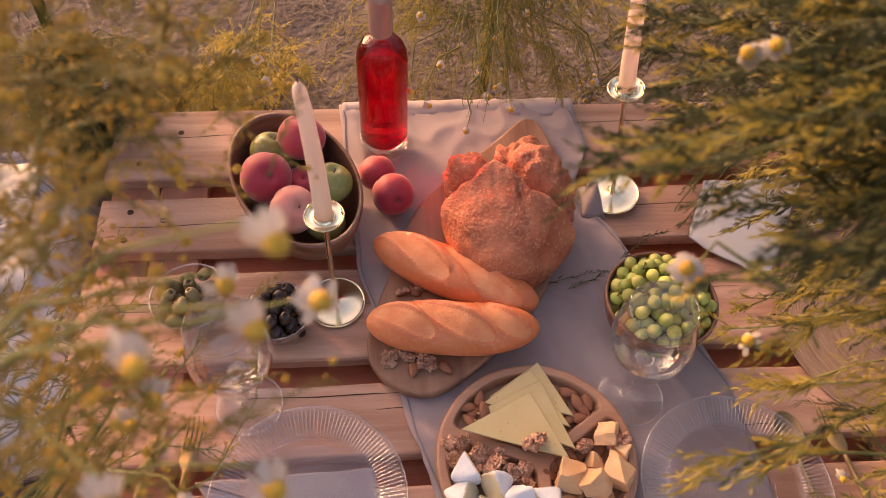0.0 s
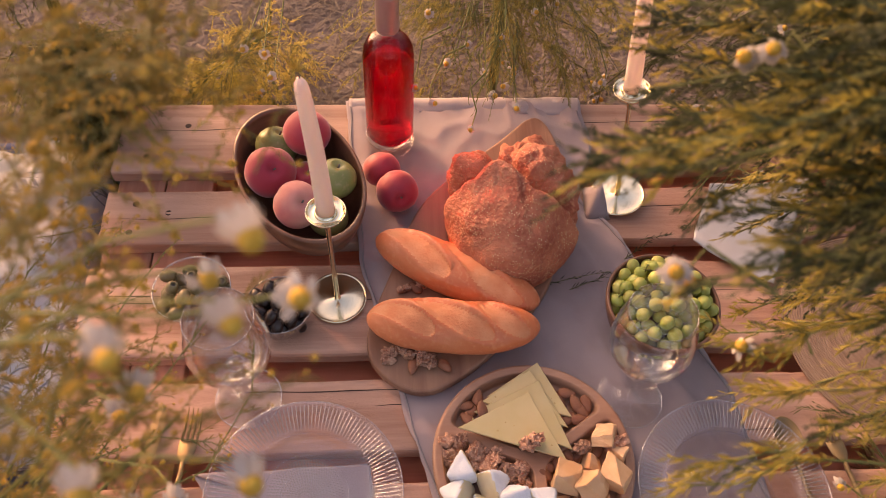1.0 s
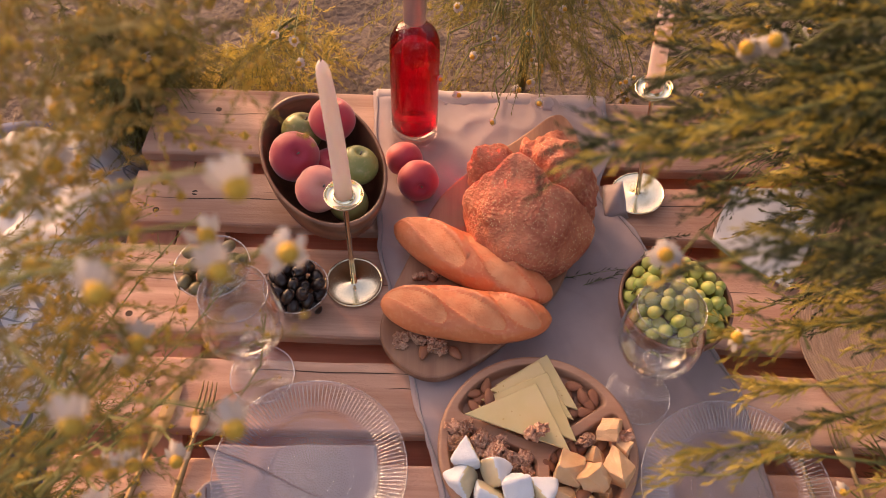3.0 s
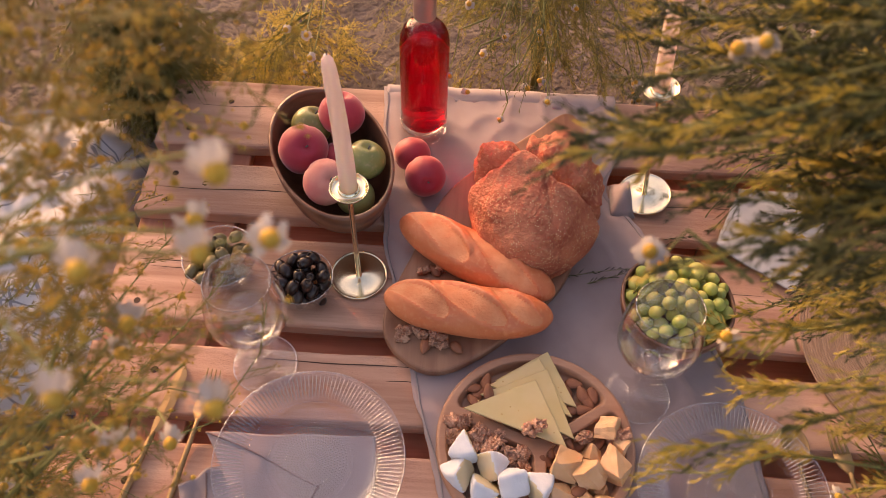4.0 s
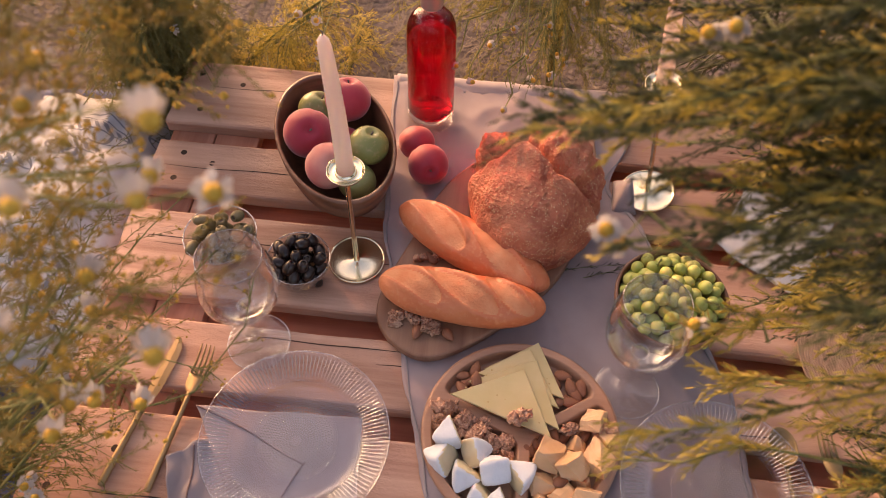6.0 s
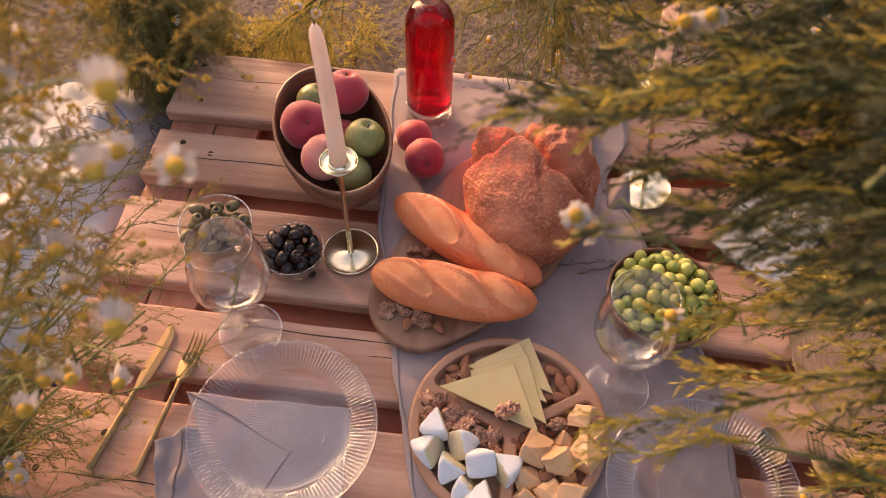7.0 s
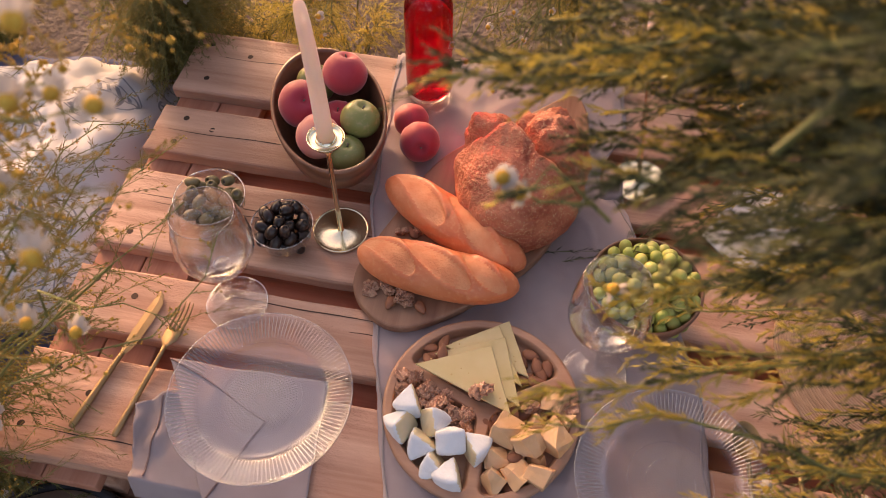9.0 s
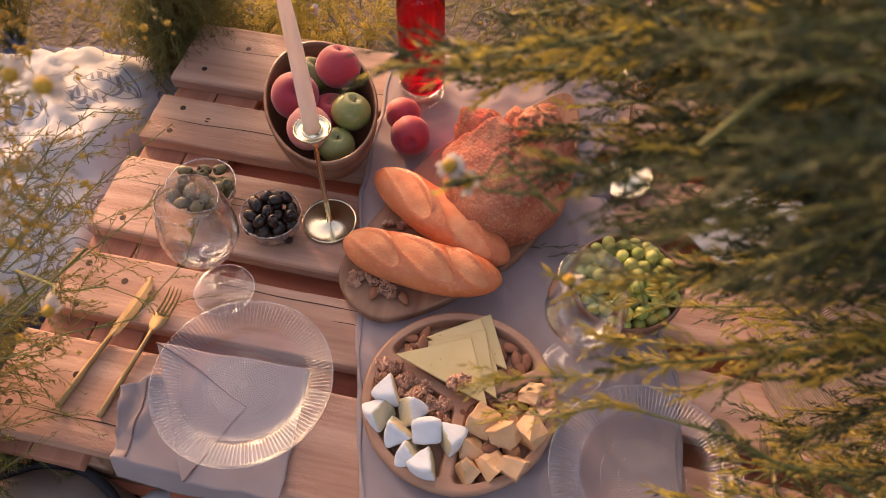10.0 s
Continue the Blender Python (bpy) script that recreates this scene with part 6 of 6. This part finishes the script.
bushy("dense dark olive chamomile bush leaning over the table's corner", (-0.630, 0.495, GROUND), 0.43, 0.165, 560, LEAF_D, 32, (0.04, -0.07), 0.08, fine=0.0065, flowers=7, fall=0.40, up=0.25, wild=2.2, spread=1.2)
bushy("loose sunlit chamomile sprays arching along the table's edge", (-0.57, 0.54, GROUND), 0.34, 0.17, 60, LEAF_LIT, 39, (0.24, 0.02), 0.50, flowers=3, fall=0.45, up=0.30, wild=1.1)
# unseen crown, added only to keep sun off the table's front
bushy("tall olive chamomile crown added out of view to shade the table's front", (-0.68, 0.58, GROUND), 0.84, 0.29, 440, LEAF_D, 41, (0.04, -0.02), 0.66, flowers=4, fall=0.30, up=0.2)
# second unseen plant, added to thicken the shade on the front boards
bushy("thin-stemmed chamomile added out of view to shade the front boards", (-1.18, 0.64, GROUND), 0.76, 0.21, 210, LEAF_D, 43, (0.36, -0.20), 0.78, flowers=3, fall=0.30, up=0.2, trunk=0.003)
tuft("grass_clump", "low clump of sunlit yellow grass behind the table", (-0.36, 0.74, GROUND), (0.22, 0.12), 0.12, 12, 0, LEAF_LIT, 33, reach=0.6, droop=0.6, cat="grass")
# unseen clump, placed where it throws mottled shade on the white cushion
tuft("grass_clump", "loose yellow grass added out of view to dapple the cushion with shade", (-1.16, 0.60, GROUND), (0.24, 0.24), 0.52, 40, 3, LEAF_L, 34, reach=0.6, droop=0.5, cat="grass")
bushy("large dark chamomile bush crowded with small daisies", (0.66, 0.44, GROUND), 0.74, 0.46, 330, LEAF_R, 35, (-0.06, -0.08), 0.15, flowers=150, fall=0.35)
tuft("chamomile_plant", "low grey-green chamomile at the table's front corner", (0.66, -0.42, GROUND), (0.22, 0.18), 0.46, 34, 12, LEAF_M, 36, lean=(-0.25, 0.25, 0), group="chamomile plants", droop=0.25, size=0.8)

bushy("low olive chamomile growing at the table's front corner", (-0.60, -0.33, GROUND), 0.46, 0.17, 130, LEAF_M, 38, (0.03, 0.03), 0.25, flowers=9, fall=0.3)

# hanging sprig with small heads over the runner's back edge
rgs = random.Random(77)
hang = empty("hanging_sprig", "thin hanging chamomile sprigs with small round heads", "plant")
hf_ = Foliage()
for pts in (((0.09, 0.76, 0.56), (0.075, 0.62, 0.60), (0.055, 0.53, 0.54), (0.045, 0.475, 0.42)), ((0.09, 0.76, 0.56), (0.06, 0.66, 0.62), (0.01, 0.58, 0.57), (-0.02, 0.53, 0.46)), ((0.09, 0.76, 0.56), (0.10, 0.64, 0.62), (0.105, 0.55, 0.56), (0.10, 0.50, 0.45)),
            ((0.09, 0.76, 0.56), (0.02, 0.68, 0.62), (-0.05, 0.58, 0.55), (-0.058, 0.54, 0.47)), ((0.09, 0.76, 0.56), (0.12, 0.66, 0.60), (0.14, 0.56, 0.53), (0.135, 0.52, 0.45))):
    hf_.stem(pts, 0.0014, 0.0007, 5)
    for i in range(3):
        for _ in range(9):
            s = rgs.random()
            q = Vector(pts[i]).lerp(Vector(pts[i + 1]), s)
            hf_.sprig(q, (Vector(pts[i + 1]) - Vector(pts[i])).normalized() + Vector((rgs.uniform(-0.6, 0.6), rgs.uniform(-0.6, 0.6), rgs.uniform(-0.4, 0.3))), rgs.uniform(0.02, 0.05), 12, 0.008, 0.0006, 0.6, rgs, 0.3)
    daisy(hang, Vector(pts[-1]) + Vector((0.006, 0, 0)), (rgs.uniform(-0.3, 0.3), -0.6, 0.4), 0.75, rgs, 3, hf_, pts[-2])
for p_ in ((-0.087, 0.343, 0.44), (-0.06, 0.312, 0.44), (-0.012, 0.26, 0.44), (0.028, 0.327, 0.44), (0.057, 0.301, 0.44), (-0.04, 0.394, 0.44), (-0.006, 0.436, 0.44), (0.017, 0.375, 0.44)):
    fork_ = Vector((p_[0] * 0.75 + 0.02 + rgs.uniform(-0.015, 0.015), p_[1] + rgs.uniform(0.05, 0.09), p_[2] + rgs.uniform(0.03, 0.06)))
    hf_.stem([(0.09, 0.74, 0.56), (0.07 + rgs.uniform(-0.03, 0.03), 0.62, 0.60), fork_.lerp(Vector((0.06, 0.62, 0.60)), 0.4) + Vector((rgs.uniform(-0.02, 0.02), 0, 0.01)), fork_], 0.0010, 0.0006, 5)
    for _ in range(7):
        hf_.sprig(fork_ + Vector((rgs.uniform(-0.02, 0.02), rgs.uniform(-0.01, 0.03), rgs.uniform(-0.02, 0.01))), Vector((rgs.uniform(-0.7, 0.7), -0.7, -0.6)), rgs.uniform(0.02, 0.05), 11, 0.008, 0.0006, 0.6, rgs, 0.3)
    daisy(hang, p_, (rgs.uniform(-0.5, 0.5), -0.6, 0.4), rgs.uniform(0.6, 0.85), rgs, None, hf_, fork_)
hf_.done(hang, STEM_G, LEAF_M)
hang = empty("hanging_sprig", "bare arching stalk with a few white daisies", "plant")
hf_ = Foliage()
hf_.stem([(-0.40, 0.84, GROUND), (-0.34, 0.78, 0.35), (-0.29, 0.70, 0.52)], 0.002, 0.001, 5)
for p_ in ((-0.339, 0.402, 0.46), (-0.307, 0.393, 0.46), (-0.294, 0.344, 0.46)):
    daisy(hang, p_, (rgs.uniform(-0.5, 0.5), -0.6, 0.4), 0.85, rgs, None, hf_, (-0.29, 0.70, 0.52))
hf_.done(hang, STEM_G, LEAF_M)

# dry grass on the ground
rgh = random.Random(91)
vs, fs = [], []
for _ in range(23000):
    x, y = rgh.uniform(-1.7, 1.5), rgh.uniform(-0.7, 2.2)
    if -0.56 < x < 0.66 and -0.36 < y < 0.46:
        continue
    a, ln = rgh.uniform(0, 2 * math.pi), rgh.uniform(0.03, 0.14)
    d, s = Vector((math.cos(a), math.sin(a), 0)), Vector((-math.sin(a), math.cos(a), 0)) * rgh.uniform(0.0006, 0.0014)
    p = Vector((x, y, ground_height(x, y) + rgh.uniform(0.002, 0.012)))
    b = len(vs)
    up = Vector((0, 0, rgh.uniform(0.0, 0.25) * ln))
    vs += [p - s, p + s, p + d * ln * 0.5 + up - s, p + d * ln * 0.5 + up + s, p + d * ln + up * rgh.uniform(0, 1.6) + Vector((0, 0, 0.002))]
    fs += [(b, b + 1, b + 3, b + 2), (b + 2, b + 3, b + 4)]
tagged(mesh_from("dry_grass", vs, fs, HAY, None, False), "tangled dead straw-coloured grass lying on the ground", "grass", kind="stuff")

# rosemary sprigs on the runner
for x, y, ang, ln in ((0.092, 0.083, 12, 0.10), (0.125, 0.075, 20, 0.06), (0.215, 0.125, 35, 0.05), (0.245, 0.160, 10, 0.045)):
    r_ = random.Random(int(x * 1000))
    sp = empty("herb_sprig", "short dry grey-green herb sprig on the cloth", "herb", group="herb sprigs")
    hf_ = Foliage()
    d = Vector((math.cos(radians(ang)), math.sin(radians(ang)), 0.03))
    hf_.sprig(Vector((x, y, TOP + 0.009)), d, ln, 34, 0.010, 0.0007, 0.7, r_)
    hf_.done(sp, STEM_G, LEAF_R)

# ---- cushions and blanket on the ground ----
PRINT, pn, pl = nodes_of("printed_white_cotton")
pb = pn["Principled BSDF"]


def maths(op, a, b=None):
    m_ = pn.new("ShaderNodeMath")
    m_.operation = op
    for k_, v_ in enumerate((a, b)):
        if v_ is None:
            continue
        if isinstance(v_, (int, float)):
            m_.inputs[k_].default_value = v_
        else:
            pl.new(v_, m_.inputs[k_])
    return m_.outputs[0]


def near(a, b, w):
    return maths("LESS_THAN", maths("ABSOLUTE", maths("SUBTRACT", a, b)), w)


tc, mpz, vo, sub_, sep, mx, no = (pn.new(k) for k in ("ShaderNodeTexCoord", "ShaderNodeMapping", "ShaderNodeTexVoronoi", "ShaderNodeVectorMath", "ShaderNodeSeparateXYZ", "ShaderNodeMix", "ShaderNodeTexNoise"))
mpz.inputs["Scale"].default_value = (10.0, 10.0, 0.0)
pl.new(tc.outputs["Object"], mpz.inputs[0])
vo.inputs["Scale"].default_value, vo.inputs["Randomness"].default_value = 1.0, 0.55
pl.new(mpz.outputs[0], vo.inputs["Vector"])
sub_.operation = "SUBTRACT"
pl.new(mpz.outputs[0], sub_.inputs[0]), pl.new(vo.outputs["Position"], sub_.inputs[1])
pl.new(sub_.outputs[0], sep.inputs[0])
rad_, ang_ = vo.outputs["Distance"], maths("ARCTAN2", sep.outputs[1], sep.outputs[0])
lx, ly = sep.outputs[0], sep.outputs[1]
oval_ = maths("SQRT", maths("ADD", maths("POWER", maths("MULTIPLY", lx, 2.4), 2.0), maths("POWER", maths("MULTIPLY", ly, 3.8), 2.0)))
vein_ = maths("MULTIPLY", near(ly, 0.0, 0.016), maths("LESS_THAN", oval_, 1.0))
bars_ = maths("MULTIPLY", maths("GREATER_THAN", maths("SINE", maths("ADD", maths("MULTIPLY", lx, 46.0), maths("MULTIPLY", ly, 22.0))), 0.1), maths("MULTIPLY", maths("LESS_THAN", oval_, 0.84), maths("GREATER_THAN", ly, 0.03)))
spiral_ = maths("MULTIPLY", near(maths("FRACT", maths("ADD", maths("MULTIPLY", rad_, 7.0), maths("MULTIPLY", ang_, 0.159))), 0.5, 0.07), maths("LESS_THAN", maths("ABSOLUTE", maths("SUBTRACT", rad_, 0.56)), 0.08))
ink_ = maths("MAXIMUM", maths("MAXIMUM", near(oval_, 1.0, 0.04), vein_), maths("MAXIMUM", bars_, spiral_))
mx.data_type = "RGBA"
cell_ = pn.new("ShaderNodeSeparateColor")
pl.new(vo.outputs["Color"], cell_.inputs[0])
pl.new(maths("MULTIPLY", ink_, maths("MULTIPLY", maths("GREATER_THAN", cell_.outputs[0], 0.40), 0.75)), mx.inputs[0])
mx.inputs[6].default_value, mx.inputs[7].default_value = (0.50, 0.49, 0.49, 1), (0.11, 0.12, 0.15, 1)
pl.new(mx.outputs[2], pb.inputs["Base Color"])
pb.inputs["Roughness"].default_value = 0.9
no.inputs["Scale"].default_value = 500
pbump = pn.new("ShaderNodeBump")
pbump.inputs["Strength"].default_value, pbump.inputs["Distance"].default_value = 0.3, 0.001
pl.new(tc.outputs["Object"], no.inputs["Vector"]), pl.new(no.outputs[0], pbump.inputs["Height"]), pl.new(pbump.outputs[0], pb.inputs["Normal"])


def cushion(name, label, m, sx, sy, sz, material, seed, piping=None, wrinkle=0.012):
    c = empty(name, label, "cushion", m, group="cushions")
    n = 56
    vs, fs = [], []

    def edge(u, v):
        k = (1 - abs(u) ** 3.5) * (1 - abs(v) ** 3.5)
        return max(0.0, k) ** 0.55
    for s in (1, -1):
        for j in range(n + 1):
            for i in range(n + 1):
                u, v = 2 * i / n - 1, 2 * j / n - 1
                pinch = 1 - 0.07 * (1 - abs(u * v))
                k = edge(u, v)
                w = wrinkle * noise.noise(Vector((u * 3 + seed, v * 3, s))) + wrinkle * 0.35 * (1 - 2 * abs(noise.noise(Vector((u * 8 - v * 3 + seed, v * 7, s * 3))))) + wrinkle * 0.7 * abs(noise.noise(Vector((u * 5 + v * 4 + seed, v * 2 - u * 3, s * 2))))
                vs.append((u * sx * 0.5 * (pinch if abs(v) < 2 else 1), v * sy * 0.5 * pinch, s * sz * 0.5 * k + w * k))
    k0 = (n + 1) ** 2
    for j in range(n):
        for i in range(n):
            a = j * (n + 1) + i
            fs.append((a, a + 1, a + n + 2, a + n + 1))
            fs.append((k0 + a, k0 + a + n + 1, k0 + a + n + 2, k0 + a + 1))
    mesh_from("cover", vs, fs, material, c)
    if piping:
        loop = [vs[i] for i in range(n + 1)] + [vs[j * (n + 1) + n] for j in range(1, n + 1)] + [vs[n * (n + 1) + i] for i in range(n - 1, -1, -1)] + [vs[j * (n + 1)] for j in range(n - 1, 0, -1)]
        part("piping", tube(loop + [loop[0]], [0.006] * (len(loop) + 1), 8), piping, c)
    return c


cushion("floor_cushion", "plump white cotton cushion printed with dark line-drawn rosettes", pose(-0.80, 0.15, 0.165, -10, -5, 8), 0.50, 0.64, 0.24, PRINT, 3.0, wrinkle=0.034)
pouf = empty("floor_pouf", "round taupe cloth pouf with black piping at the table's foot", "pouf", pose(-0.455, -0.462, GROUND))
bm = lathe([(0, 0.0), (0.115, 0.0), (0.135, 0.03), (0.142, 0.10), (0.136, 0.165), (0.118, 0.195), (0.085, 0.208), (0.04, 0.213), (0, 0.214)], 64)
for v in bm.verts:
    k = 1 + 0.05 * noise.noise(v.co * 14) + 0.02 * noise.noise(v.co * 40)
    v.co = Vector((v.co.x * k, v.co.y * k, v.co.z * (1 + 0.04 * noise.noise(v.co * 11 + Vector((3, 0, 0))))))
part("cover", bm, TAUPE, pouf)
for r, z, w in ((0.127, 0.188, 0.0065), (0.143, 0.10, 0.005)):
    ring = [(r * math.cos(a), r * math.sin(a), z + 0.003 * noise.noise(Vector((math.cos(a) * 2, math.sin(a) * 2, z)))) for a in (2 * math.pi * q / 60 for q in range(61))]
    part("piping", tube(ring, [w] * 61, 8), DARK_CLOTH, pouf, "black piping")
bl = empty("blanket", "dark blue woven blanket spread on the ground", "blanket")
mesh_from("cloth", *cloth("cloth", lambda u, v: (-1.35 + 0.78 * u + 0.02 * noise.noise(Vector((u * 3, v * 5, 0))), -0.62 + 1.22 * v + 0.02 * noise.noise(Vector((u * 4, v * 2, 5)))), 60, 90,
                          lambda x, y, u, v: GROUND + 0.020 + 0.014 * noise.noise(Vector((x * 8, y * 8, 0))) + 0.006 * noise.noise(Vector((x * 25, y * 20, 0))), 0.004), BLUE, bl)
tassel = empty("pouf_tassel", "black and white tassel hanging from the pouf's edge", "tassel", pose(-0.338, -0.372, 0.222, 60, 0, -40))
part("knot", blob(0.012, 3, 0.1, 3, (1, 1, 1.3)), DARK_CLOTH, tassel)
part("fringe", lathe([(0, -0.010), (0.009, -0.010), (0.013, -0.028), (0.012, -0.045), (0, -0.047)], 20), WHITE_CLOTH, tassel, "white fringe")
